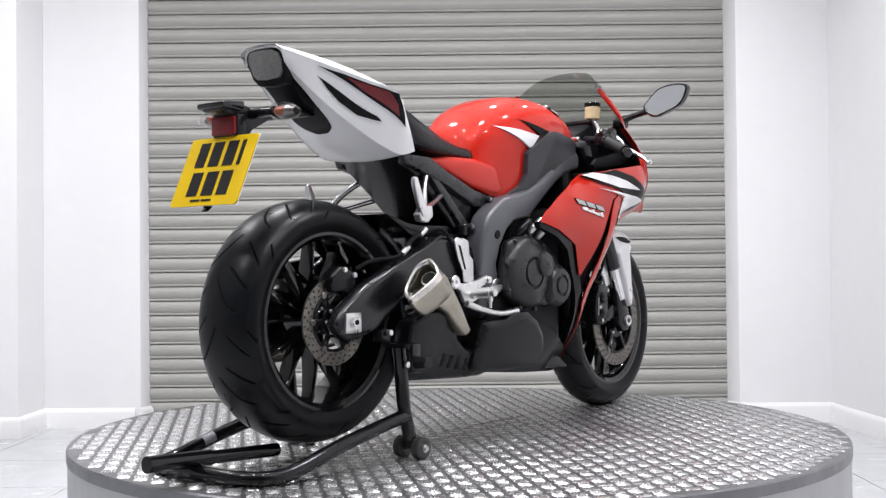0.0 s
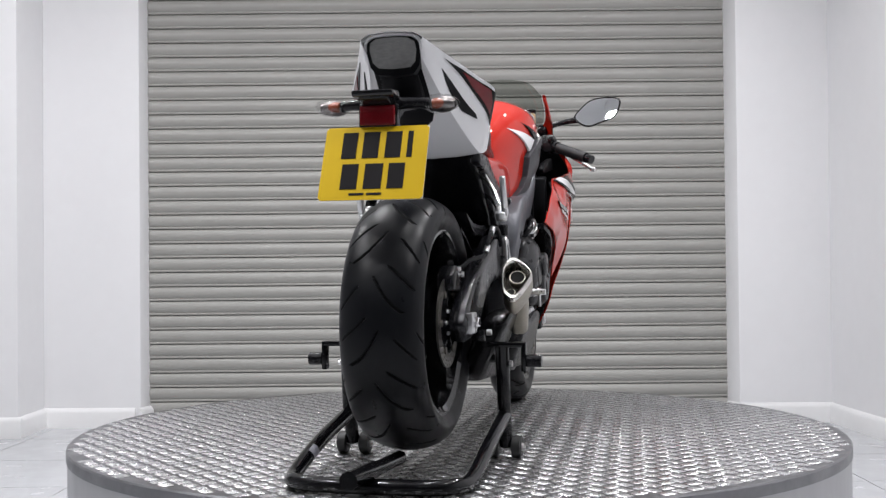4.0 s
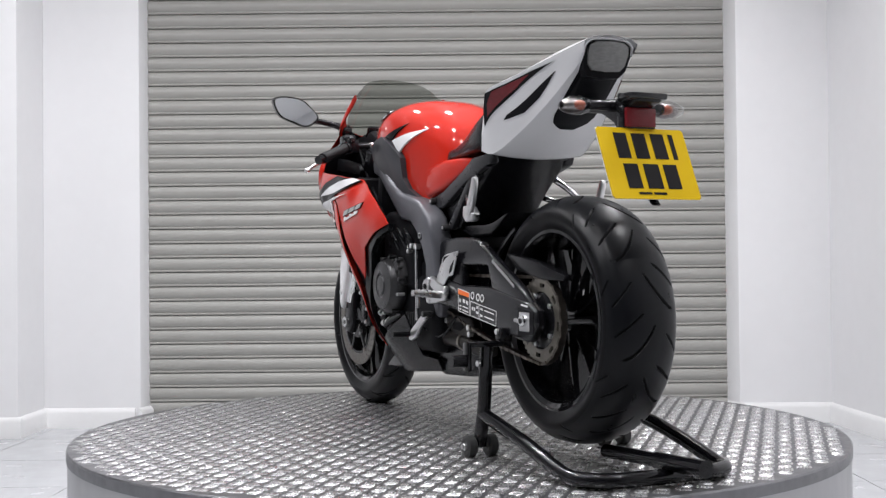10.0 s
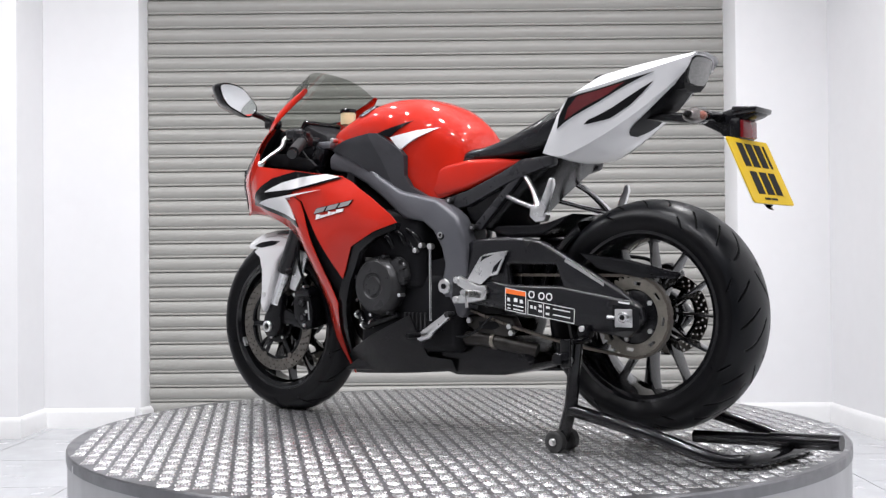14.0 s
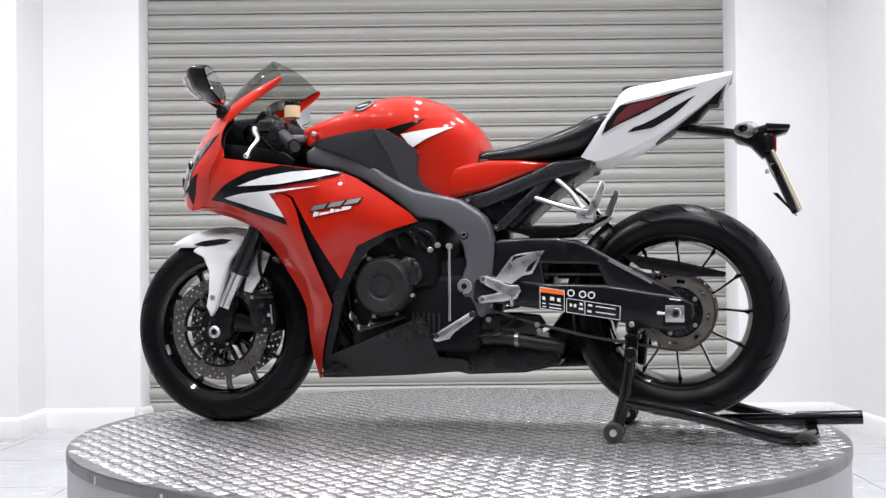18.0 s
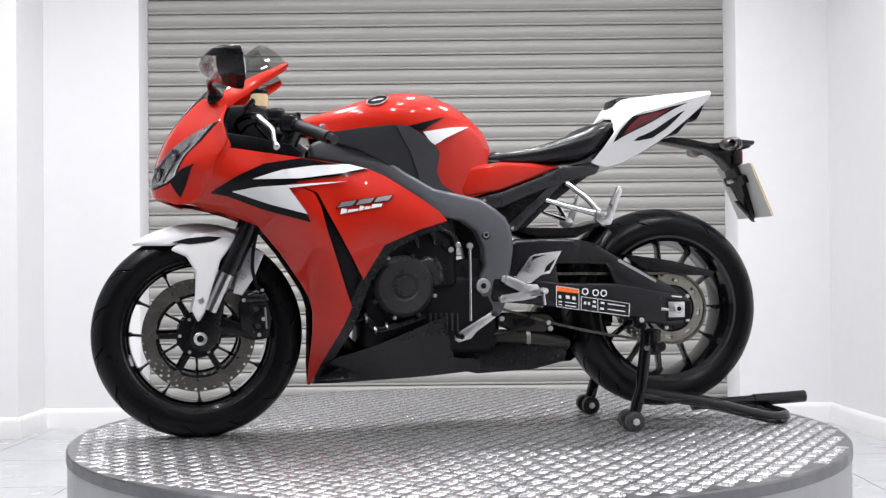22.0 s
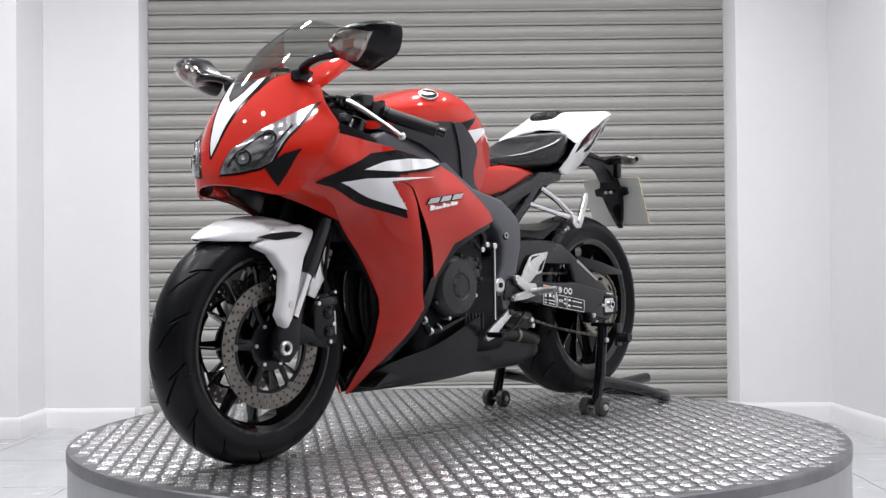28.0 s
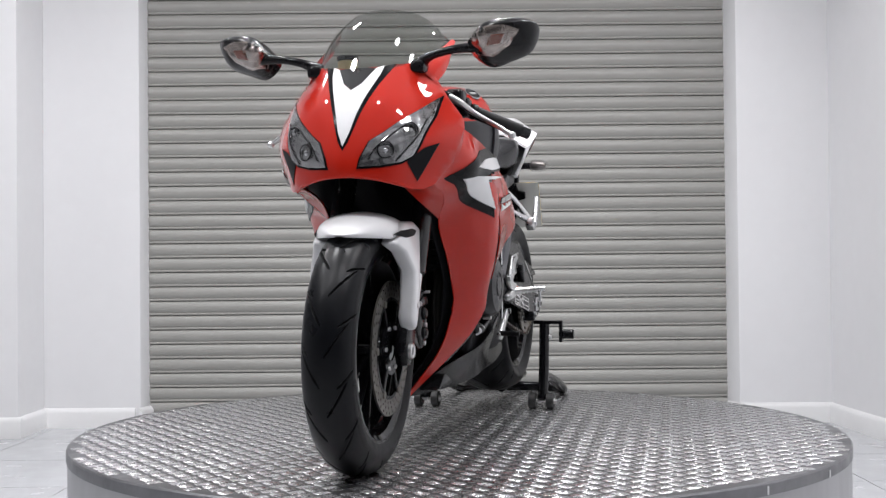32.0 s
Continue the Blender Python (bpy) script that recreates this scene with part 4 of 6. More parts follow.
for sgn in (1, -1):
    def TL(x, z, o, s=sgn):
        return (x, s * (TANK(x, z) + o), z)
    sheet("white_flash", [(-0.022, 0.900), (0.04, 0.893), (0.125, 0.877), (0.095, 0.837), (0.055, 0.862)], TL, WHITE, bike, "white flash decal on the tank", offset=0.007, thick=0.006, step=0.015)
    sheet("black_flash", [(0.175, 0.892), (0.10, 0.912), (0.055, 0.925), (0.098, 0.900), (0.130, 0.878)], TL, STRIPE, bike, "black flash decal on the tank", offset=0.007, thick=0.006, step=0.015)
    sheet("knee_cover", [(0.436, 0.862), (0.405, 0.874), (0.379, 0.878), (0.30, 0.888), (0.201, 0.896), (0.158, 0.815), (0.130, 0.742), (0.100, 0.700), (0.130, 0.708), (0.180, 0.740), (0.215, 0.772), (0.250, 0.797), (0.317, 0.829), (0.385, 0.850)], TL, COVERM, bike, "satin grey moulded tank side cover", offset=0.010, thick=0.02, step=0.015)
    sheet("knee_pad", [(0.204, 0.890), (0.192, 0.894), (0.170, 0.892), (0.129, 0.867), (0.090, 0.838), (0.076, 0.820), (0.084, 0.761), (0.066, 0.727), (0.000, 0.688), (0.067, 0.685), (0.105, 0.703), (0.134, 0.742), (0.162, 0.815)], TL, PADM, bike, "black grained knee pad on the tank", offset=0.017, thick=0.026, step=0.015)
    knob("tank_bolt", 0.008, sgn * 0.110, sgn * 0.150, ALLOY, bike, (0.412, 0, 0.893), "alloy tank bolt", 12)
    slab("side_cover", [(0.085, 0.752), (0.02, 0.712), (-0.013, 0.690), (-0.121, 0.714), (-0.22, 0.748), (-0.318, 0.786), (-0.22, 0.797), (-0.12, 0.798), (-0.03, 0.785), (0.04, 0.765)], sgn * 0.085, sgn * 0.134, RED, bike, "gloss red side cover below the seat", 0.014, lean=lambda x, z, s=sgn: -s * 0.10 * max(0.0, -0.08 - x), seg=3)
    b = lathe("tank_badge", [(0.0005, 0.0), (0.026, 0.0), (0.028, 0.002), (0.026, 0.004), (0.0005, 0.005)], BLACKG, bike, n=24, label="round dark badge with a silver shape", axis="z")
    b.matrix_basis = pose(0.252, sgn * 0.149, 0.9678, sgn * -33, 18, 0) @ Matrix.Diagonal((1.15, 0.85, 1, 1))
    w = slab("badge_wing", [(-0.018, -0.008), (-0.010, 0.001), (0.002, 0.007), (0.018, 0.010), (0.009, 0.004), (0.016, 0.003), (0.006, -0.001), (0.011, -0.003), (0.0, -0.005), (-0.006, -0.009)], 0.0, 0.0012, SILVERD, b, "silver badge shape", 0)
    lathe("badge_ring", [(0.0255, 0.002), (0.0285, 0.002), (0.0285, 0.0055), (0.0255, 0.0055)], CHROME, b, n=28, axis="z", label="bright rim of the badge")
    w.matrix_basis = pose(0, 0, 0.0048, 90, 0, 0)

# rider's seat
seat_rows = [(-0.068, 0.812, 0.070, 0.790), (-0.085, 0.826, 0.098, 0.786), (-0.115, 0.836, 0.108, 0.786), (-0.165, 0.842, 0.112, 0.788), (-0.25, 0.860, 0.126, 0.792), (-0.333, 0.888, 0.142, 0.798), (-0.40, 0.914, 0.148, 0.812), (-0.445, 0.928, 0.140, 0.850), (-0.475, 0.930, 0.120, 0.880)]
rings = []
for x, zt, w, zb in spline(seat_rows, 5):
    ring = []
    for k in range(20):
        g = 2 * math.pi * k / 20
        c, s = math.cos(g), math.sin(g)
        e = 2 / 3.4
        dish = 0.010 * (1 - abs(c)) if s > 0 and -0.40 < x < -0.12 else 0.0
        ring.append(Vector((x, w * math.copysign(abs(c) ** e, c), (zt + zb) / 2 + (zt - zb) / 2 * math.copysign(abs(s) ** e, s) - dish)))
    rings.append(ring)
link("seat", *loft_data(rings), SEATM, bike, "black vinyl rider's seat", angle=60)


# tail: lines along the unit from front to rear
T_TOP = [(-0.485, 0.0, 0.950), (-0.520, 0.0, 1.000), (-0.60, 0.0, 1.016), (-0.70, 0.0, 1.028), (-0.818, 0.0, 1.040)]
T_CRN = [(-0.480, 0.085, 0.940), (-0.515, 0.062, 0.995), (-0.60, 0.070, 1.010), (-0.70, 0.068, 1.022), (-0.817, 0.054, 1.035)]
T_SIDE = [(-0.462, 0.168, 0.890), (-0.520, 0.189, 0.938), (-0.60, 0.160, 0.962), (-0.70, 0.118, 0.992), (-0.814, 0.075, 1.023)]
T_MID = [(-0.430, 0.158, 0.842), (-0.48, 0.160, 0.862), (-0.58, 0.138, 0.895), (-0.69, 0.104, 0.955), (-0.803, 0.071, 1.003)]
T_LOW = [(-0.396, 0.142, 0.797), (-0.452, 0.134, 0.786), (-0.545, 0.118, 0.822), (-0.665, 0.092, 0.892), (-0.788, 0.064, 0.985)]
lines = [spline(q, 6) for q in (T_TOP, T_CRN, T_SIDE, T_MID, T_LOW)]


def tail_point(u, v, sgn=1, off=0.0):
    """u: 0 front to 1 rear; v: 0 top, 1 crown, 2 side, 3 middle, 4 lower edge."""
    q = u * (len(lines[0]) - 1)
    i = min(int(q), len(lines[0]) - 2)
    col = [l[i].lerp(l[i + 1], q - i) for l in lines]
    j = min(int(v), 3)
    p = col[j].lerp(col[j + 1], v - j)
    if off:
        a = tail_point(min(u + 0.01, 1), v) - tail_point(max(u - 0.01, 0), v)
        b = tail_point(u, min(v + 0.05, 4)) - tail_point(u, max(v - 0.05, 0))
        nrm = a.cross(b).normalized()
        if nrm.y < 0:
            nrm = -nrm
        p = p + nrm * off
    return Vector((p.x, sgn * p.y, p.z))


rings = []
for i in range(len(lines[0])):
    u = i / (len(lines[0]) - 1)
    left = [tail_point(u, v) for v in (0, 0.5, 0.85, 1.0, 1.15, 1.5, 1.85, 2.0, 2.15, 2.6, 3.0, 3.5, 4.0)]
    rings.append([Vector((p.x, -p.y, p.z)) for p in left[:0:-1]] + left)
v, f = loft_data(rings, False, False)
k = len(v)
inner = [Vector((q.x, q.y * 0.965, q.z - 0.005 * min(1.0, min(j % 25, 24 - j % 25) / 6))) for j, q in enumerate(v)]
under = []
for i in range(2, 25):
    u = i / (len(lines[0]) - 1)
    p = tail_point(u, 4)
    row = [Vector((p.x, p.y * k, p.z - 0.012 * (1 - k * k) + 0.001)) for k in (1.0, 0.8, 0.5, 0.0, -0.5, -0.8, -1.0)]
    under.append(row)
link("under_cowl", *loft_data(under, False, False), WHITE, bike, "white underside of the seat cowl")
under = []
for x, half in ((-0.600, 0.020), (-0.606, 0.036), (-0.618, 0.050), (-0.640, 0.059), (-0.68, 0.061), (-0.72, 0.061), (-0.76, 0.059), (-0.788, 0.056)):
    low = min((tail_point(i / 96, 4) for i in range(97)), key=lambda p: abs(p.x - x))
    under.append([Vector((x, half * k, low.z - 0.012 * (1 - (half * k / low.y) ** 2) - 0.0015)) for k in (1.0, 0.6, 0.2, -0.2, -0.6, -1.0)])
link("under_channel", *loft_data(under, False, False), DARK, bike, "black channel under the tail")
link("tail_cowl", [*v, *inner], [*f, *(tuple(i + k for i in q[::-1]) for q in f)], WHITE, bike, "gloss white seat cowl", angle=42)
for sgn in (1, -1):
    def tail_lift(u, v, o, s=sgn):
        return tuple(tail_point(u, v * 4, s, o))
    sheet("red_flash", [(0.32, 0.536), (0.50, 0.542), (0.64, 0.560), (0.54, 0.612), (0.41, 0.640), (0.29, 0.680), (0.24, 0.690), (0.25, 0.60)], tail_lift, LENS_R, bike, "dark red tail flash", offset=0.0036, thick=0.004, step=0.03)
    sheet("flash_border", [(0.22, 0.505), (0.30, 0.524), (0.50, 0.530), (0.65, 0.540), (0.80, 0.580), (0.64, 0.612), (0.54, 0.636), (0.41, 0.670), (0.28, 0.705), (0.16, 0.740), (0.14, 0.60)], tail_lift, STRIPE, bike, "black border of the tail flash", offset=0.0020, thick=0.003, step=0.03)
    sheet("tail_slot", [(0.80, 0.756), (0.71, 0.768), (0.58, 0.778), (0.43, 0.775), (0.40, 0.80), (0.50, 0.835), (0.58, 0.875), (0.69, 0.872), (0.75, 0.830)], tail_lift, DARK, bike, "black tail vent", offset=0.002, thick=0.004, step=0.03)
# lower rear: black under-tray, tail lamp
slab("under_tail", [(-0.45, 0.82), (-0.52, 0.92), (-0.62, 0.965), (-0.74, 0.985), (-0.785, 0.985), (-0.755, 0.945), (-0.715, 0.900), (-0.62, 0.868), (-0.52, 0.835)], -0.050, 0.050, DARK, bike, "black under-seat tray", 0.012)
lens = [(y, z) for s in (1, -1) for y, z in [(0.0, 1.029), (0.045, 1.027), (0.063, 1.016), (0.066, 0.995), (0.060, 0.962), (0.044, 0.945), (0.0, 0.941)][::s]]
sheet("tail_surround", [(s * y, z) for s, (y, z) in zip([1] * 7 + [-1] * 7, lens)], lambda y, z, o: (-0.806 + (1.03 - z) * 0.34 - o, y, z), DARK, bike, "black tail lamp surround", offset=0.0, thick=0.03)
rim = [(-0.806 + (1.03 - z) * 0.34, y, z) for y, z in ((0.068, 0.998), (0.068, 1.007), (0.064, 1.020), (0.046, 1.031), (0.0, 1.034))]
tube("tail_rim", rim + [(x, -y, z) for x, y, z in rim[-2::-1]], 0.0042, WHITE, bike, "thin white rim round the tail lamp", n=10)
sheet("tail_lamp", [(s * y * 0.86, 0.992 + (z - 0.987) * 0.80) for s, (y, z) in zip([1] * 7 + [-1] * 7, lens)], lambda y, z, o: (-0.806 + (1.03 - z) * 0.34 - o - 0.008 * (1 - (y / 0.07) ** 2), y, z), LENS_D, bike, "smoked clear tail lamp lens", offset=0.002, thick=0.012, step=0.012)
rounded_box("pillion_pad", -0.60, -0.50, -0.062, 0.062, 0.93, 0.998, SEATM, bike, "black pad in the seat cowl", 0.02, m=pose(0, 0, 0.012, 0, 0, 0))


# ---- running gear of the motorcycle ----
def both(fn):
    for s in (1, -1):
        fn(s)


# frame spars, subframe, inner mudguard
SPAR = [(0.41, 0.862), (0.448, 0.842), (0.444, 0.800), (0.328, 0.779), (0.244, 0.744), (0.16, 0.692), (0.085, 0.633), (0.01, 0.622), (-0.031, 0.592), (-0.054, 0.545), (-0.061, 0.495), (-0.040, 0.442),
        (-0.042, 0.345), (-0.108, 0.338), (-0.126, 0.376), (-0.135, 0.442), (-0.145, 0.539), (-0.141, 0.572), (-0.133, 0.605), (-0.120, 0.632), (-0.092, 0.654), (-0.045, 0.684), (0.016, 0.698), (0.092, 0.715), (0.176, 0.762), (0.243, 0.815), (0.328, 0.852)]


def spar(s):
    slab("frame_spar", SPAR, s * 0.115, s * 0.182, FRAMEM, bike, "dark grey twin-spar frame side", 0.012, lean=lambda x, z: s * (-0.22 * max(0, x - 0.20) - 0.16 * max(0, 0.60 - z)), seg=3)
    knob("pivot_bolt", 0.022, s * 0.146, s * 0.161, ALLOY, bike, (-0.055, 0, 0.431), "alloy swingarm pivot bolt", 24)
    knob("bolt", 0.009, s * 0.155, s * 0.165, DARK, bike, (-0.055, 0, 0.431), n=6)
    knob("frame_hole", 0.014, s * 0.160, s * (0.1805 if s < 0 else 0.1795), DARK, bike, (-0.060 if s > 0 else -0.078, 0, 0.580), "dark round hole in the frame", 20)
    if s > 0:
        lathe("hole_ring", [(0.006, 0.1790), (0.009, 0.1790), (0.009, 0.182), (0.006, 0.182)], ALLOY, bike, (-0.060, 0, 0.580), 18)
    for x, z, r in ((-0.063, 0.681, 0.010), (-0.148, 0.600, 0.010)):
        knob("bolt", r, s * 0.120, s * 0.146, ENGINE, bike, (x, 0, z), "dark frame bolt", 16)
        knob("bolt_centre", r * 0.5, s * 0.144, s * 0.148, ALLOY, bike, (x, 0, z), n=8)
    slab("subframe_rail", [(-0.03, 0.688), (-0.12, 0.708), (-0.25, 0.757), (-0.312, 0.787), (-0.43, 0.792), (-0.418, 0.764), (-0.33, 0.742), (-0.25, 0.716), (-0.12, 0.662), (-0.06, 0.655)], s * 0.100, s * 0.130, SUBF, bike, "black subframe rail", 0.006)
    slab("subframe_strut", [(-0.140, 0.607), (-0.165, 0.592), (-0.185, 0.612), (-0.318, 0.742), (-0.285, 0.742)], s * 0.105, s * 0.126, SUBF, bike, "black subframe strut", 0.005)


both(spar)
slab("inner_mudguard", [(-0.06, 0.72), (-0.31, 0.786), (-0.40, 0.80), (-0.52, 0.835), (-0.50, 0.812), (-0.436, 0.783), (-0.37, 0.740), (-0.30, 0.690), (-0.24, 0.640), (-0.19, 0.592), (-0.12, 0.62)], -0.112, 0.112, BLACKP, bike, "black plastic inner mudguard", 0.026, seg=3)

# engine
rounded_box("crankcase", -0.10, 0.30, -0.150, 0.150, 0.235, 0.47, DARK, bike, "black engine crankcase", 0.03, 3)
rounded_box("cylinder_block", 0.02, 0.28, -0.165, 0.165, 0.42, 0.665, DARK, bike, "black cylinder block", 0.03, 3, m=pose(0.0, 0, 0, 0, 0, 0))
lathe("generator_cover", [(0.0005, 0.155), (0.088, 0.155), (0.090, 0.165), (0.086, 0.188), (0.074, 0.204), (0.040, 0.208), (0.036, 0.2045), (0.030, 0.2045), (0.027, 0.209), (0.0005, 0.210)], ENGINE, bike, (0.185, 0, 0.432), 48, "dark grey round generator cover")
for k in range(8):
    g = 2 * math.pi * k / 8 + 0.3
    knob("cover_bolt", 0.0062, 0.165, 0.190, ALLOY if k in (1, 4, 6) else ENGINE, bike, (0.185 + 0.094 * math.cos(g), 0, 0.432 + 0.092 * math.sin(g)), n=6)
slab("generator_lobe", [(0.150, 0.500), (0.110, 0.522), (0.078, 0.500), (0.066, 0.462), (0.082, 0.430), (0.120, 0.440)], 0.150, 0.186, ENGINE, bike, "raised corner of the generator casting", 0.012, seg=3)
for x, z in ((0.080, 0.486), (0.092, 0.508), (0.076, 0.452)):
    knob("casting_bolt", 0.007, 0.170, 0.194, ENGINE, bike, (x, 0, z), n=6)
tube("oil_pipe", [(0.320, 0.120, 0.330), (0.290, 0.150, 0.345), (0.262, 0.160, 0.310), (0.215, 0.165, 0.318), (0.120, 0.160, 0.345)], 0.011, BLACKP, bike, "black coolant pipe below the generator cover", n=12)
for x, z in ((0.289, 0.342), (0.264, 0.310), (0.229, 0.316)):
    tube("pipe_clip", [(x, 0.158, z - 0.010), (x + 0.003, 0.172, z), (x + 0.004, 0.158, z + 0.012)], 0.0042, ALLOY, bike, n=8)
tube("breather_hose", [(0.020, 0.150, 0.552), (0.050, 0.165, 0.540), (0.070, 0.160, 0.560), (0.060, 0.150, 0.605)], 0.007, BLACKP, bike, "black breather hose", n=10)
for x, z in ((0.044, 0.537), (0.022, 0.551)):
    knob("hose_clip", 0.008, 0.158, 0.176, ALLOY, bike, (x, 0, z), n=10)
for k in range(6):
    slab("crankcase_rib", [(0.02 + 0.016 * k, 0.300), (0.026 + 0.016 * k, 0.300), (0.026 + 0.016 * k, 0.352), (0.02 + 0.016 * k, 0.352)], 0.148, 0.156, ENGINE, bike, "", 0.001)
slab("sprocket_cover", [(0.06, 0.50), (0.10, 0.40), (0.05, 0.34), (-0.06, 0.35), (-0.09, 0.42), (-0.05, 0.52)], 0.10, 0.138, DARK, bike, "black front sprocket cover", 0.012)
lathe("clutch_cover", [(0.0005, -0.155), (0.108, -0.155), (0.110, -0.170), (0.100, -0.192), (0.085, -0.205), (0.048, -0.212), (0.046, -0.206), (0.040, -0.206), (0.038, -0.213), (0.0005, -0.216)], ENGINE, bike, (0.062, 0, 0.468), 48, "dark grey clutch cover")
lathe("cover_boss", [(0.0005, -0.200), (0.036, -0.200), (0.036, -0.222), (0.030, -0.227), (0.0005, -0.228)], ENGINE, bike, (0.110, 0, 0.492), 32, "raised oval boss of the engine cover")
slab("cover_web", [(-0.03, 0.56), (0.06, 0.585), (0.15, 0.565), (0.24, 0.50), (0.20, 0.37), (0.02, 0.365), (-0.05, 0.42)], -0.188, -0.15, ENGINE, bike, "dark grey engine side casting", 0.016, seg=3)
lathe("pulse_cover", [(0.0005, -0.15), (0.066, -0.15), (0.064, -0.195), (0.050, -0.212), (0.034, -0.214), (0.032, -0.209), (0.026, -0.209), (0.024, -0.216), (0.0005, -0.217)], ENGINE, bike, (0.205, 0, 0.428), 40, "dark grey round engine cover")
for k in range(9):
    g = 2 * math.pi * k / 9 + 0.1
    knob("cover_bolt", 0.006, -0.180, -0.194, ENGINE, bike, (0.062 + 0.112 * math.cos(g), 0, 0.468 + 0.112 * math.sin(g)), n=6)
for i, (x, z) in enumerate(((0.03, 0.60), (0.09, 0.605), (0.14, 0.595))):
    tube("water_hose", [(x, -0.16, z - 0.03), (x + 0.01, -0.185, z), (x + 0.05, -0.18, z + 0.02)], 0.010, ALLOY if i else BLACKP, bike, n=10)
    tube("water_hose", [(x, 0.16, z - 0.05), (x + 0.01, 0.172, z - 0.02), (x + 0.05, 0.165, z)], 0.008, BLACKP, bike, n=10)
for y in (-0.09, -0.03, 0.03, 0.09):
    tube("exhaust_header", [(0.26, y, 0.56), (0.36, y, 0.50), (0.385, y * 0.95, 0.40), (0.35, y * 0.85, 0.28), (0.25, y * 0.6, 0.215), (0.10, y * 0.5, 0.205)], 0.019, DARKPIPE, bike, "dark heat-stained exhaust header pipe")
rounded_box("radiator", 0.445, 0.485, -0.150, 0.150, 0.36, 0.68, DARK, bike, "black radiator", 0.01, m=Matrix.Rotation(radians(-8), 4, "Y") @ pose(-0.03, 0, 0.06))
for k in range(14):
    rounded_box("radiator_fin", 0.486, 0.490, -0.14, 0.14, 0.375 + k * 0.021, 0.379 + k * 0.021, BLACKP, bike, bevel=0.001, seg=1, m=Matrix.Rotation(radians(-8), 4, "Y") @ pose(-0.03, 0, 0.06))
slab("airbox", [(0.40, 0.86), (0.46, 0.90), (0.30, 0.90), (0.05, 0.80), (0.05, 0.66), (0.28, 0.66), (0.44, 0.74)], -0.115, 0.115, DARK, bike, "black airbox", 0.02)
slab("belly_floor", [(0.425, 0.160), (0.25, 0.166), (0.0, 0.178), (-0.05, 0.19), (-0.05, 0.215), (0.2, 0.20), (0.36, 0.20)], -0.095, 0.095, BLACKP, bike, "black belly pan floor", 0.008)


# linings that close the fairing from inside
def lining(s):
    L = side_lift(s)
    sheet("fairing_lining", [(0.70, 0.69), (0.68, 0.80), (0.50, 0.785), (0.33, 0.76), (0.30, 0.60), (0.347, 0.385), (0.368, 0.322), (0.394, 0.271), (0.425, 0.206), (0.441, 0.160), (0.440, 0.257), (0.436, 0.349), (0.470, 0.449), (0.528, 0.533), (0.596, 0.616), (0.64, 0.648)], L, DARK, bike, "matt black fairing lining", offset=-0.030, thick=0.004, step=0.03)
    slab("cockpit_panel", [(0.715, 0.832), (0.700, 0.872), (0.62, 0.862), (0.50, 0.838), (0.47, 0.815), (0.48, 0.800), (0.60, 0.815)], s * 0.150, s * 0.165, DARK, bike, "black cockpit inner panel", 0.004)


both(lining)
slab("chin", [(0.845, 0.722), (0.70, 0.730), (0.52, 0.76), (0.50, 0.735), (0.70, 0.712), (0.84, 0.710)], -0.13, 0.13, DARK, bike, "black panel under the nose", 0.008)
# added black sheet that stands for the deep shade behind the forks
slab("fork_cavity_blank", [(0.44, 0.56), (0.43, 0.78), (0.46, 0.79), (0.47, 0.56)], -0.178, 0.178, DARK, bike, "black sheet added to keep the cavity behind the forks dark", 0.004)
slab("fascia", [(0.73, 0.955), (0.60, 0.965), (0.50, 0.925), (0.49, 0.86), (0.56, 0.80), (0.70, 0.80), (0.80, 0.86)], -0.085, 0.085, DARK, bike, "black instrument binnacle", 0.02)
rounded_box("instrument_panel", 0.545, 0.565, -0.085, 0.085, 0.93, 1.0, BLACKG, bike, "dark glass instrument panel", 0.008, m=Matrix.Translation((0.622, 0, 0.950)) @ Matrix.Rotation(radians(-35), 4, "Y") @ Matrix.Translation((-0.555, 0, -0.965)))


# forks, brakes and mudguard
def fork_x(z):
    return 0.700 - 0.46 * (z - 0.44)


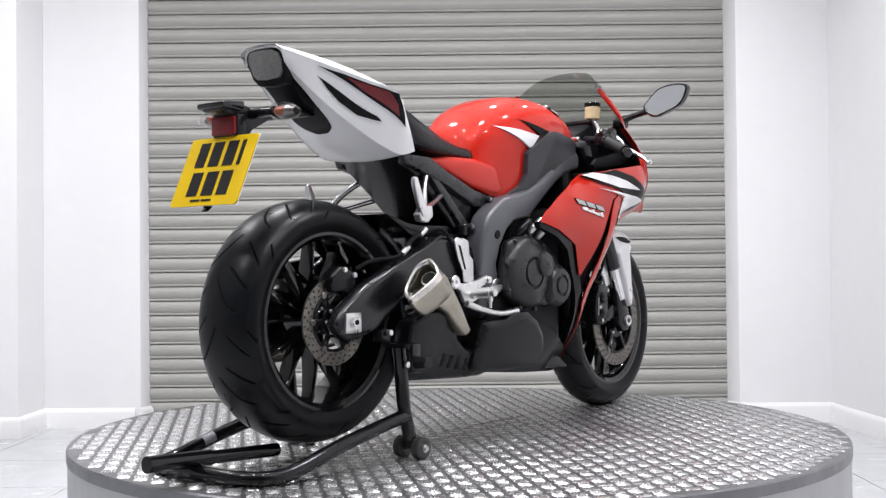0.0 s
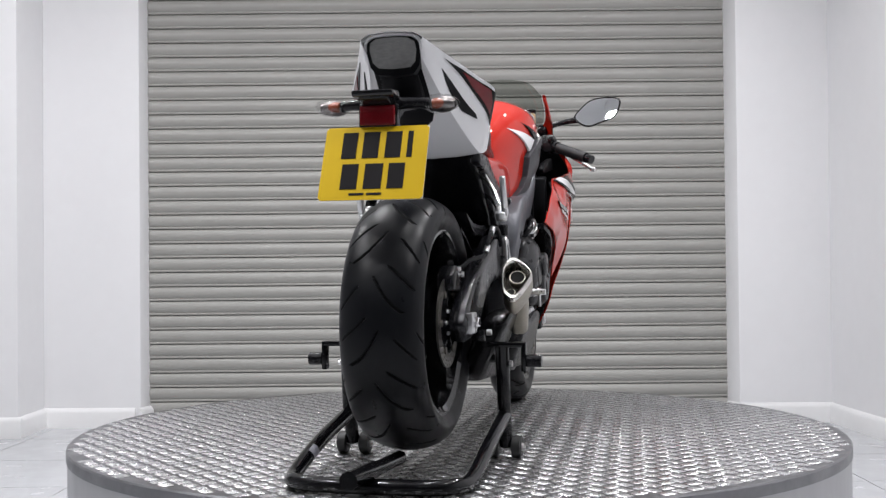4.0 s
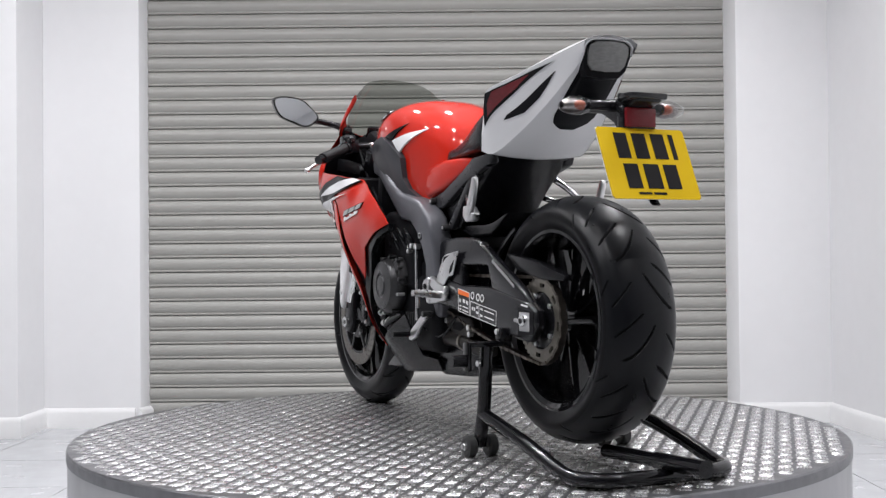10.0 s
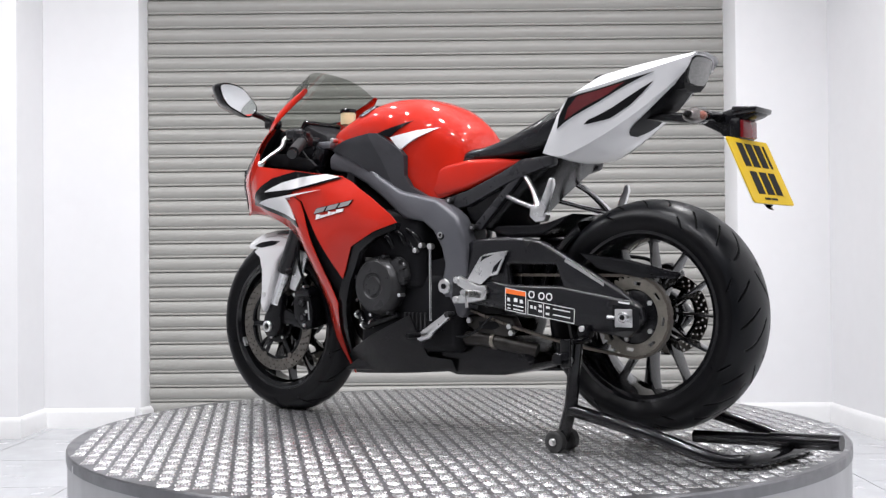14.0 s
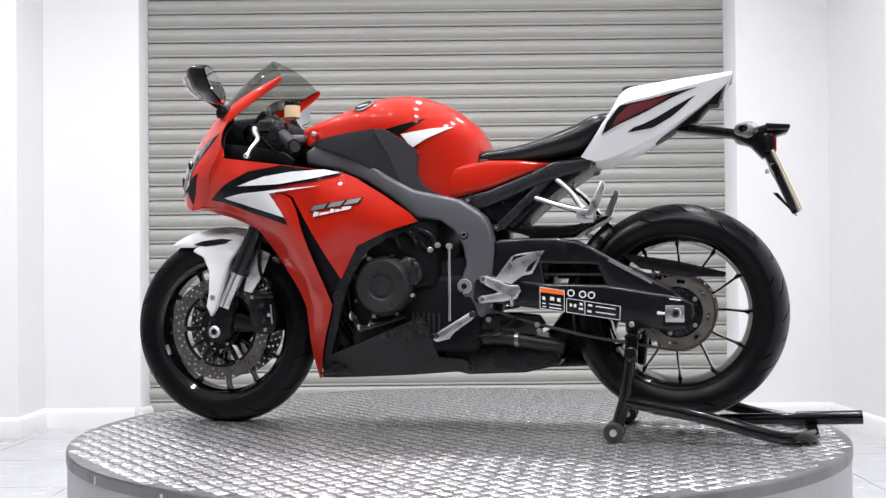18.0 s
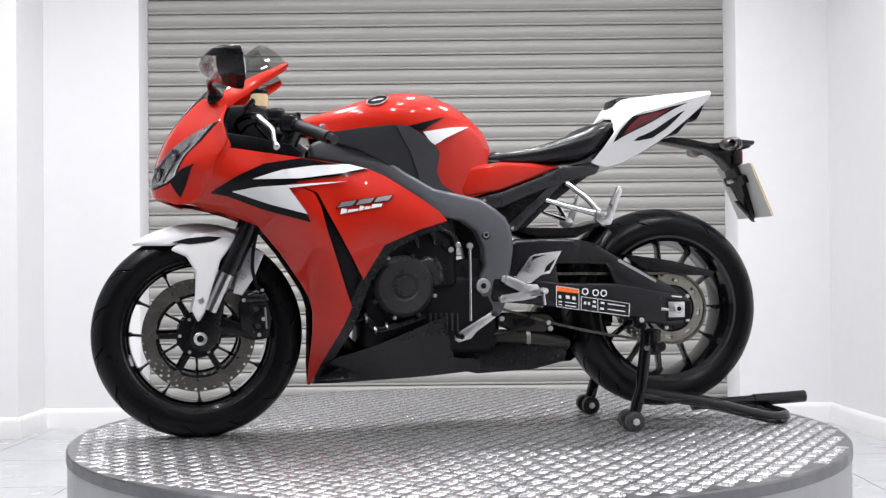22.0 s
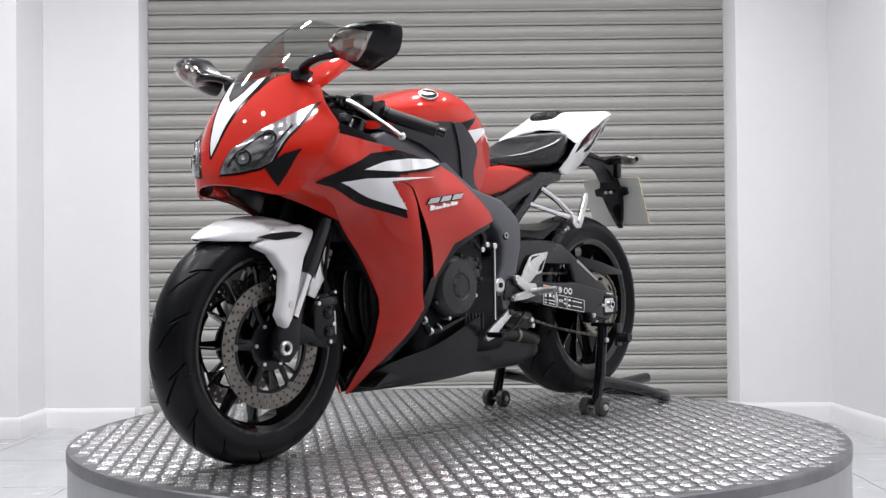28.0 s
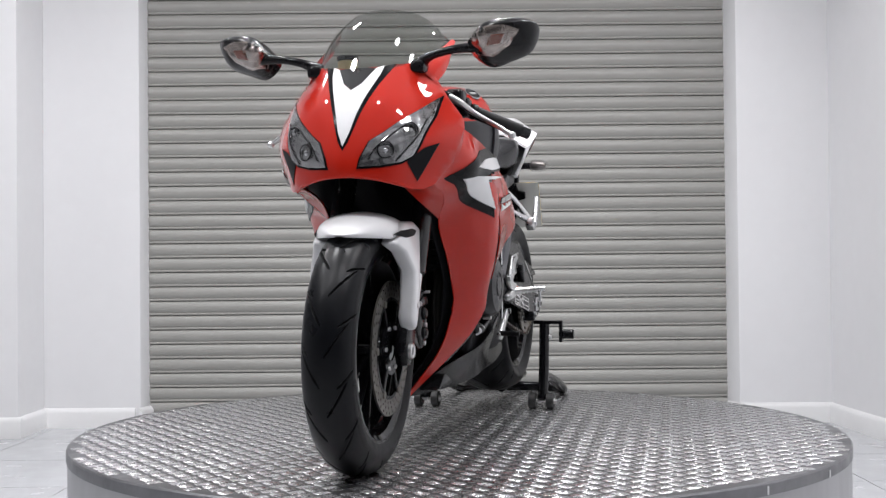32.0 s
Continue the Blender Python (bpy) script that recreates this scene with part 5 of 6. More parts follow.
def fork(s):
    y = s * 0.105
    tube("fork_tube", [(fork_x(0.475), y, 0.475), (fork_x(0.88), y, 0.88)], 0.027, SWING, bike, "black upper fork tube", 20, 0)
    tube("fork_slider", [(fork_x(0.37), y, 0.37), (fork_x(0.49), y, 0.49)], 0.0205, CHROME, bike, "chrome fork slider", 20, 0)
    slab("fork_bottom", [(fork_x(0.40) + 0.030, 0.395), (fork_x(0.40) - 0.028, 0.405), (fork_x(0.34) - 0.045, 0.345), (fork_x(0.30) - 0.055, 0.285), (0.740, 0.255), (0.775, 0.258), (0.795, 0.285), (0.785, 0.325)], y - s * 0.022, y + s * 0.010, BLACKP, bike, "black fork bottom casting", 0.010)
    lathe("axle_nut", [(0.010, s * 0.110), (0.019, s * 0.110), (0.019, s * 0.122), (0.016, s * 0.125), (0.010, s * 0.123)], ALLOY, bike, (0.762, 0, 0.293), 20, "alloy axle nut")
    slab("brake_caliper", [(0.640, 0.420), (0.600, 0.432), (0.572, 0.405), (0.558, 0.345), (0.566, 0.290), (0.610, 0.282), (0.650, 0.320), (0.655, 0.38)], s * 0.048, s * 0.108, BLACKP, bike, "black four-piston brake caliper", 0.012)
    for x, z in ((0.600, 0.405), (0.585, 0.345), (0.597, 0.300), (0.64, 0.40)):
        knob("caliper_bolt", 0.006, s * 0.100, s * 0.113, ALLOY, bike, (x, 0, z), n=8)
    for x, z in ((0.606, 0.375), (0.600, 0.325)):
        knob("piston_boss", 0.0165, s * 0.100, s * 0.1165, BLACKP, bike, (x, 0, z), "round piston boss of the caliper", 22, 0.25)
        knob("boss_cap", 0.008, s * 0.114, s * 0.1185, ENGINE, bike, (x, 0, z), n=8)
    slab("caliper_bridge", [(0.640, 0.412), (0.575, 0.420), (0.566, 0.396), (0.636, 0.392)], s * 0.072, s * 0.1135, SWING, bike, "black caliper bridge", 0.006)
    slab("caliper_mark", [(0.582, 0.378), (0.577, 0.378), (0.573, 0.318), (0.578, 0.318)], s * 0.1078, s * 0.1088, SILVERD, bike, "pale lettering bar", 0)
    slab("caliper_bracket", [(0.735, 0.335), (0.690, 0.352), (0.640, 0.330), (0.600, 0.296), (0.612, 0.282), (0.660, 0.300), (0.715, 0.300)], s * 0.080, s * 0.103, BLACKP, bike, "black caliper mounting arm", 0.006)
    knob("bleed_nipple", 0.005, s * 0.095, s * 0.120, ALLOY, bike, (0.588, 0, 0.428), n=6)
    tube("brake_hose", [(0.60, s * 0.085, 0.425), (0.615, s * 0.11, 0.50), (0.60, s * 0.115, 0.60), (0.55, s * 0.10, 0.70)], 0.005, DARK, bike, n=8)
    blade = [(0.845, 0.545), (0.800, 0.525), (0.774, 0.482), (0.777, 0.413), (0.786, 0.374), (0.768, 0.338), (0.750, 0.366), (0.731, 0.430), (0.704, 0.515), (0.676, 0.552), (0.648, 0.586), (0.70, 0.602), (0.78, 0.594)]
    slab("mudguard_blade", blade, s * 0.092, s * 0.134, WHITE, bike, "white mudguard side blade", 0.010, lean=lambda x, z: s * (-0.22 * max(0, z - 0.48) - 0.25 * max(0, x - 0.77)), seg=3)
    slab("mudguard_bracket", [(0.630, 0.555), (0.580, 0.535), (0.610, 0.463), (0.644, 0.412), (0.671, 0.421), (0.653, 0.481)], s * 0.095, s * 0.103, ALLOY, bike, "pale grey mudguard rear stay", 0.003)
    knob("mudguard_bolt", 0.009, s * 0.128, s * 0.137, ALLOY, bike, (0.760, 0, 0.402), n=14)
    sheet("mudguard_slot", [(0.838, 0.566), (0.800, 0.577), (0.740, 0.583), (0.700, 0.580), (0.725, 0.568), (0.790, 0.560)], lambda x, z, o: (x, s * (0.1135 - 0.25 * max(0, x - 0.77) - 0.22 * (z - 0.573) + o), z), DARK, bike, "black mudguard slot", offset=0.0012, thick=0.006, step=0.02)


still = set(bike.children)
both(fork)
rings = []
for k in range(15):
    g = radians(54.6 + (112 - 54.6) * (k / 14) ** 1.3)
    half = 0.010 + 0.086 * min(1, (g - radians(54.6)) / radians(21)) ** 0.6
    deep = 0.002 + 0.324 - max(0.274, 0.264 / math.sin(g))
    ring = []
    for i in range(17):
        a = math.pi * i / 16
        yy, dd = half * math.cos(a), deep * (1 - math.sin(a) ** 0.8)
        r = 0.324 - dd
        ring.append(Vector((FX + r * math.cos(g), yy, FZ + r * math.sin(g))))
    rings.append(ring)
v, f = loft_data(rings, False, False)
k = len(v)
inner = [Vector((FX, 0, FZ)) + (Vector(q) - Vector((FX, 0, FZ))) * 0.985 for q in v]
link("front_mudguard", [*v, *inner], [*f, *(tuple(i + k for i in q[::-1]) for q in f)], WHITE, bike, "gloss white front mudguard", angle=60)
for ob in bike.children:
    if ob not in still:
        ob.matrix_basis = STEER @ ob.matrix_basis


# handlebars, levers, mirrors
def controls(s):
    tube("handlebar", [(0.525, s * 0.105, 0.905), (0.495, s * 0.190, 0.893)], 0.012, BLACKP, bike, n=12, smooth=0)
    tube("grip", [(0.490, s * 0.205, 0.890), (0.450, s * 0.262, 0.866), (0.410, s * 0.318, 0.843)], 0.0180, GRIP, bike, "black rubber handlebar grip", 14)
    tube("bar_end", [(0.409, s * 0.319, 0.8425), (0.396, s * 0.337, 0.835)], 0.0145, BLACKG, bike, n=14, smooth=0)
    rounded_box("switchgear", 0.480, 0.535, s * 0.185 - 0.024, s * 0.185 + 0.024, 0.872, 0.920, BLACKP, bike, "black switch housing", 0.010)
    rounded_box("switch_button", 0.476, 0.490, s * 0.190 - 0.010, s * 0.190 + 0.010, 0.905, 0.926, BLACKG, bike, bevel=0.004)
    rounded_box("lever_clamp", 0.535, 0.600, s * 0.165 - 0.016, s * 0.165 + 0.016, 0.893, 0.925, BLACKP, bike, "black lever clamp", 0.007)
    tube("lever", [(0.593, s * 0.172, 0.914), (0.580, s * 0.200, 0.898), (0.558, s * 0.231, 0.874), (0.556, s * 0.285, 0.842), (0.552, s * 0.318, 0.820)], [0.010, 0.009, 0.007, 0.006, 0.006], ALLOY, bike, "polished alloy lever", 10)
    knob("lever_ball", 0.009, -0.009, 0.009, ALLOY, bike, (0.551, s * 0.325, 0.816), n=12, bevel=0.45)
    rounded_box("lever_perch", 0.520, 0.572, s * 0.178 - 0.020, s * 0.178 + 0.026, 0.898, 0.938, SWING, bike, "black lever perch", 0.010, 3)
    knob("adjuster_wheel", 0.011, -0.008, 0.008, ENGINE, bike, (0.602, s * 0.160, 0.912), "dark cable adjuster wheel", 14)
    for k, (dy, dz) in enumerate(((0.0, 0.0), (0.012, 0.010), (-0.014, 0.012))):
        tube("control_cable", [(0.565, s * (0.170 + dy), 0.905 + dz), (0.625, s * (0.140 + dy), 0.915 + dz), (0.655, s * (0.090 + dy), 0.895), (0.600, s * 0.060, 0.850)], 0.0048, BLACKP, bike, "black control cable", n=8)
    tube("grip_ring", [(0.489, s * 0.206, 0.8895), (0.483, s * 0.215, 0.886)], 0.0205, BLACKP, bike, n=16, smooth=0)
    # mirror on its stalk
    tube("mirror_stalk", [(0.700, s * 0.128, 0.975), (0.722, s * 0.160, 0.992), (0.728, s * 0.215, 1.004), (0.715, s * 0.275, 1.010)], [0.020, 0.011, 0.010, 0.013], BLACKP, bike, "black mirror stalk", 12)
    rounded_box("mirror_foot", 0.680, 0.735, s * 0.132 - 0.018, s * 0.132 + 0.018, 0.955, 0.985, BLACKP, bike, "black rubber mirror foot", 0.008)
    out = [(0.414, 1.062), (0.395, 1.074), (0.350, 1.077), (0.305, 1.068), (0.272, 1.040), (0.250, 1.010), (0.270, 0.985), (0.302, 0.972), (0.345, 0.985), (0.388, 1.002), (0.408, 1.030)]
    face = spline(out, 4, True)
    cy, cz = 0.335, 1.025
    rings = []
    for x, k, dy, dz in ((0.640, 0.99, 0, 0), (0.636, 1.0, 0, 0), (0.655, 1.0, 0, 0.001), (0.680, 0.93, -0.004, 0.004), (0.705, 0.76, -0.014, 0.007), (0.722, 0.50, -0.026, 0.008), (0.731, 0.16, -0.038, 0.006)):
        rings.append([Vector((x + (0.414 - q[0]) * 0.12 + (q[1] - cz) * 0.22, s * (cy + dy + (q[0] - cy) * k), cz + dz + (q[1] - cz) * k)) for q in face])
    shell = link("mirror_shell", *loft_data(rings), BLACKP, bike, "black plastic mirror housing", angle=50)
    n = len(face)
    glass = [Vector((0.6335 + (0.414 - q[0]) * 0.12 + (q[1] - cz) * 0.20, s * (cy + (q[0] - cy) * 0.93), cz + (q[1] - cz) * 0.90)) for q in face]
    link("mirror_glass", [*glass, *(q + Vector((0.004, 0, 0)) for q in glass)], [tuple(range(n)), *((i, (i + 1) % n, (i + 1) % n + n, i + n) for i in range(n)), tuple(range(n, 2 * n))[::-1]], MIRROR, shell, "mirror glass", angle=30)
    # clear turn signal let into the mirror's front
    lens = [(0.252, 1.014), (0.270, 0.992), (0.312, 0.988), (0.352, 1.010), (0.380, 1.046), (0.345, 1.054), (0.310, 1.053), (0.272, 1.042)]
    radial = [(math.atan2(q[1] - cz, q[0] - cy), math.hypot(q[0] - cy, q[1] - cz)) for q in face]
    levels = [(0.655, 1.0, 0, 0.001), (0.680, 0.93, -0.004, 0.004), (0.705, 0.76, -0.014, 0.007), (0.722, 0.50, -0.026, 0.008), (0.731, 0.16, -0.038, 0.006), (0.732, 0.0, -0.04, 0.006)]
    
    def MF(y, z):
        best = 0.655
        for a, b in zip(levels, levels[1:]):
            for t in (0.0, 0.25, 0.5, 0.75):
                x, k, dy, dz = (p + (q - p) * t for p, q in zip(a, b))
                g, r = math.atan2(z - cz - dz, y - cy - dy), math.hypot(z - cz - dz, y - cy - dy)
                reach = min(radial, key=lambda q: abs((q[0] - g + math.pi) % (2 * math.pi) - math.pi))[1]
                if r <= reach * k:
                    best = x
        return best + (0.414 - y) * 0.12 + (z - cz) * 0.22
    
    sheet("signal_reflector", lens, lambda y, z, o: (MF(y, z) + o + 0.002 * math.sin(y * 420), s * y, z), SIGNAL, shell, "ribbed silver signal reflector", offset=0.004, thick=0.012, step=0.008)
    sheet("signal_bulb", [(0.305, 1.008), (0.335, 1.014), (0.345, 1.032), (0.318, 1.030)], lambda y, z, o: (MF(y, z) + o, s * y, z), AMBER, shell, "amber signal bulb", offset=0.0075, thick=0.006, step=0.01)
    g = sheet("signal_lens", lens, lambda y, z, o: (MF(y, z) + o, s * y, z), CLEAR, shell, "clear signal lens", offset=0.011, thick=0.0015, step=0.01)
    g.visible_shadow = False


both(controls)
knob("fluid_pot", 0.026, 0.976, 1.020, FLUID, bike, (0.580, -0.098, 0), "translucent brake fluid pot", 24, axis="z")
knob("pot_lid", 0.0275, 1.020, 1.032, BLACKP, bike, (0.580, -0.098, 0), "black pot lid", 24, axis="z")
tube("pot_bracket", [(0.575, -0.10, 0.98), (0.56, -0.13, 0.945), (0.53, -0.15, 0.91)], 0.006, ALLOY, bike, n=8)
rounded_box("top_yoke", 0.455, 0.540, -0.115, 0.115, 0.872, 0.898, FRAMEM, bike, "dark grey top yoke", 0.010)
knob("ignition_lock", 0.018, 0.898, 0.912, BLACKG, bike, (0.492, 0, 0), n=18, axis="z")
for i, y in enumerate((-0.08, -0.045, 0.05, 0.085)):
    tube("cable", [(0.50, y * 1.6, 0.885), (0.60, y * 1.5, 0.905), (0.64, y * 0.9, 0.86), (0.57, y * 0.5, 0.78)], 0.0045, DARK, bike, n=8)

# swingarm
slab("swingarm_beam", [(-0.08, 0.470), (-0.20, 0.454), (-0.296, 0.437), (-0.461, 0.434), (-0.593, 0.412), (-0.675, 0.398), (-0.705, 0.380), (-0.712, 0.345), (-0.665, 0.300), (-0.564, 0.312), (-0.502, 0.328), (-0.425, 0.342), (-0.294, 0.362), (-0.20, 0.374), (-0.08, 0.385)], 0.124, 0.158, SWING, bike, "black alloy swingarm beam", 0.010, seg=3)
slab("swingarm_brace", [(-0.10, 0.50), (-0.131, 0.552), (-0.156, 0.565), (-0.239, 0.570), (-0.322, 0.568), (-0.388, 0.559), (-0.421, 0.543), (-0.487, 0.506), (-0.569, 0.463), (-0.642, 0.424), (-0.680, 0.392), (-0.593, 0.395), (-0.466, 0.420), (-0.440, 0.490), (-0.280, 0.494), (-0.292, 0.425), (-0.20, 0.43), (-0.10, 0.43)], 0.124, 0.152, SWING, bike, "black swingarm brace with grey lettering", 0.010, seg=3)
slab("brace_lettering", [(-0.470, 0.500), (-0.592, 0.434), (-0.594, 0.441), (-0.476, 0.507)], 0.1525, 0.1535, SILVERD, bike, "grey lettering bar", 0)
slab("swingarm_beam", [(-0.15, 0.545), (-0.22, 0.580), (-0.30, 0.572), (-0.335, 0.556), (-0.372, 0.540), (-0.487, 0.496), (-0.595, 0.446), (-0.675, 0.392), (-0.712, 0.345), (-0.665, 0.305), (-0.56, 0.320), (-0.50, 0.362), (-0.44, 0.410), (-0.34, 0.445), (-0.20, 0.45), (-0.12, 0.46)], -0.150, -0.100, SWING, bike, "black alloy gull-arm swingarm side", 0.020, seg=4)
rounded_box("swingarm_crossmember", -0.30, -0.14, -0.11, 0.11, 0.42, 0.54, SWING, bike, bevel=0.02)


def axle_end(s):
    rounded_box("adjuster_block", -0.683, -0.627, s * 0.150 - 0.010, s * 0.150 + 0.010, 0.326, 0.377, ALLOY, bike, "alloy axle adjuster block", 0.004)
    if s > 0:
        slab("adjuster_slot", [(-0.622, 0.386), (-0.700, 0.376), (-0.700, 0.322), (-0.622, 0.316)], 0.1565, 0.1592, DARK, bike, "dark recess round the axle adjuster", 0)
        slab("adjuster_mark", [(-0.640, 0.395), (-0.672, 0.391), (-0.672, 0.387), (-0.640, 0.391)], 0.1575, 0.1600, PRINT_W, bike, "white adjuster mark", 0)
        tube("adjuster_screw", [(-0.628, 0.158, 0.352), (-0.606, 0.158, 0.354)], 0.005, ALLOY, bike, n=8, smooth=0)
    knob("axle_nut", 0.014, s * 0.154, s * 0.172, CHROME, bike, (RX, 0, RZ), "axle nut", 6 if s < 0 else 18)
    knob("axle_hole", 0.007, s * 0.171, s * 0.1735, DARK, bike, (RX, 0, RZ), n=12)
    rounded_box("stand_bobbin", -0.555, -0.52, s * 0.150 - 0.012, s * 0.150 + 0.022, 0.298, 0.330, BLACKP, bike, bevel=0.005)
    knob("bobbin_bolt", 0.008, s * 0.165, s * 0.178, ALLOY, bike, (-0.537, 0, 0.322), n=10)


both(axle_end)
# sticker panels on the beam: frames and bars only
Y = 0.1582
slab("orange_label", [(-0.277, 0.428), (-0.346, 0.417), (-0.346, 0.404), (-0.277, 0.413)], Y, Y + 0.001, PRINT_O, bike, "orange warning label strip", 0)


def frame_bars(name, a, b, c, d, w=0.0016):
    pieces = []
    for p, q in ((a, b), (b, c), (c, d), (d, a)):
        p, q = Vector(p), Vector(q)
        t = (q - p).normalized() * w
        nn = Vector((-t.y, t.x))
        ring = [p - nn / 2, q - nn / 2, q + nn / 2, p + nn / 2]
        pieces.append(([(u.x, Y, u.y) for u in ring] + [(u.x, Y + 0.0012, u.y) for u in ring], [(4, 5, 6, 7), (0, 1, 5, 4), (1, 2, 6, 5), (2, 3, 7, 6), (3, 0, 4, 7)]))
    return link(name, *merged(*pieces), PRINT_W, bike, "white outline of a label")


frame_bars("label_outline", (-0.277, 0.428), (-0.347, 0.417), (-0.346, 0.356), (-0.277, 0.367))
frame_bars("label_outline", (-0.354, 0.395), (-0.505, 0.372), (-0.503, 0.334), (-0.353, 0.356))
frame_bars("label_outline", (-0.405, 0.387), (-0.405, 0.3487), (-0.4055, 0.3487), (-0.4055, 0.387))
for x0, z0, w, h in ((-0.284, 0.401, 0.008, 0.010), (-0.306, 0.400, 0.012, 0.010), (-0.326, 0.396, 0.010, 0.010), (-0.284, 0.383, 0.010, 0.003), (-0.304, 0.381, 0.034, 0.003), (-0.284, 0.374, 0.010, 0.003), (-0.304, 0.371, 0.034, 0.003), (-0.362, 0.381, 0.007, 0.009), (-0.374, 0.379, 0.007, 0.009), (-0.390, 0.383, 0.009, 0.007), (-0.388, 0.369, 0.012, 0.006), (-0.414, 0.379, 0.012, 0.006), (-0.412, 0.362, 0.012, 0.006), (-0.436, 0.374, 0.055, 0.003), (-0.436, 0.358, 0.055, 0.003)):
    slab("label_bar", [(x0, z0), (x0 - w, z0 - w * 0.15), (x0 - w, z0 - h - w * 0.15), (x0, z0 - h)], Y, Y + 0.001, PRINT_W, bike, "white printed bar", 0)
for x0, z0 in ((-0.366, 0.410), (-0.399, 0.406), (-0.424, 0.404)):
    lathe("label_ring", [(0.007, Y), (0.0105, Y), (0.0105, Y + 0.0012), (0.007, Y + 0.0012)], PRINT_W, bike, (x0, 0, z0), 20)

# chain and sprockets
spr = link("sprocket", *disc_data(0.072, 0.102, 0.004, 96, 6, lambda k, i: i in (2, 3) and k % 12 < 4), SPROCK, bike, "slotted steel rear sprocket", angle=30)
spr.matrix_basis = pose(RX, 0.112, RZ)
for k in range(42):
    g = 2 * math.pi * k / 42
    knob("sprocket_tooth", 0.0045, 0.108, 0.115, SPROCK, bike, (RX + 0.105 * math.cos(g), 0, RZ + 0.105 * math.sin(g)), n=6)
lathe("sprocket_carrier", [(0.03, 0.075), (0.072, 0.080), (0.076, 0.108), (0.060, 0.116), (0.030, 0.118)], BLACKP, bike, (RX, 0, RZ), 40, "black sprocket carrier")
for k in range(5):
    g = 2 * math.pi * k / 5
    knob("sprocket_nut", 0.007, 0.112, 0.121, ALLOY, bike, (RX + 0.062 * math.cos(g), 0, RZ + 0.062 * math.sin(g)), n=6)
fx, fz, fr, rr = -0.045, 0.425, 0.040, 0.107
path = [(fx + (RX - fx) * t, fz + fr + (RZ + rr - fz - fr) * t - 0.0 * t) for t in (i / 38 for i in range(39))]
path += [(RX + rr * math.cos(g), RZ + rr * math.sin(g)) for g in (math.pi / 2 + math.pi * i / 21 for i in range(1, 22))]
path += [(RX + (fx - RX) * t, RZ - rr + (fz - fr - RZ + rr) * t - 0.018 * math.sin(math.pi * t)) for t in (i / 38 for i in range(1, 39))]
pieces = []
for i in range(len(path) - 1):
    a, b = Vector(path[i]), Vector(path[i + 1])
    d = (b - a).normalized() * 0.0095
    nn = Vector((-d.y, d.x)) * 0.62
    m = (a + b) / 2
    y0, y1 = ((0.1025, 0.1215) if i % 2 else (0.1050, 0.1190))
    ring = [m - d - nn * 0.7, m - nn * 0.55, m + d - nn * 0.7, m + d * 1.15, m + d + nn * 0.7, m + nn * 0.55, m - d + nn * 0.7, m - d * 1.15]
    vs = [(q.x, y0, q.y) for q in ring] + [(q.x, y1, q.y) for q in ring]
    pieces.append((vs, [tuple(range(8))[::-1], tuple(range(8, 16)), *((j, (j + 1) % 8, (j + 1) % 8 + 8, j + 8) for j in range(8))]))
ch = link("chain", *merged(*pieces), CHAIN, bike, "oiled steel drive chain", angle=30)
slab("chain_guard", [(-0.50, 0.522), (-0.654, 0.500), (-0.795, 0.466), (-0.790, 0.452), (-0.685, 0.455), (-0.56, 0.478)], 0.100, 0.128, BLACKP, bike, "black chain guard", 0.004)

# hugger over the rear tyre
rings = []
for k in range(13):
    g = radians(6 + (52 - 6) * k / 12)
    half = 0.118 - 0.03 * (k / 12) ** 2
    ring = []
    for i in range(13):
        a = math.pi * i / 12
        r = 0.330 - 0.040 * (1 - math.sin(a) ** 0.7)
        ring.append(Vector((RX + r * math.cos(g), half * math.cos(a), RZ + r * math.sin(g))))
    rings.append(ring)
v, f = loft_data(rings, False, False)
k = len(v)
link("rear_hugger", [*v, *(Vector((q.x, q.y * 0.97, q.z)) + Vector((-0.003, 0, -0.004)) for q in v)], [*f, *(tuple(i + k for i in q[::-1]) for q in f)], BLACKP, bike, "black plastic rear hugger", angle=60)
slab("hugger_arm", [(-0.15, 0.60), (-0.184, 0.612), (-0.20, 0.604), (-0.327, 0.602), (-0.377, 0.607), (-0.444, 0.626), (-0.466, 0.631), (-0.412, 0.600), (-0.36, 0.572), (-0.25, 0.57)], -0.10, 0.10, BLACKP, bike, "black hugger mounting", 0.005)

# rear brake
slab("rear_caliper", [(-0.60, 0.480), (-0.655, 0.495), (-0.690, 0.470), (-0.690, 0.430), (-0.620, 0.425), (-0.595, 0.445)], -0.118, -0.072, BLACKP, bike, "black rear brake caliper", 0.010)
tube("brake_hose", [(-0.60, -0.115, 0.485), (-0.56, -0.13, 0.505), (-0.48, -0.145, 0.515), (-0.453, -0.15, 0.530), (-0.430, -0.15, 0.553), (-0.383, -0.15, 0.580), (-0.312, -0.15, 0.592), (-0.275, -0.15, 0.577), (-0.25, -0.15, 0.545)], 0.0055, DARK, bike, "black rear brake hose", 8)
for x, z in ((-0.448, 0.534), (-0.375, 0.583)):
    tube("hose_ferrule", [(x - 0.012, -0.15, z - 0.010), (x + 0.012, -0.15, z + 0.008)], 0.0075, ALLOY, bike, n=10, smooth=0)
for x, z in ((-0.645, 0.483), (-0.61, 0.47)):
    knob("caliper_bolt", 0.007, -0.116, -0.124, ALLOY, bike, (x, 0, z), n=8)


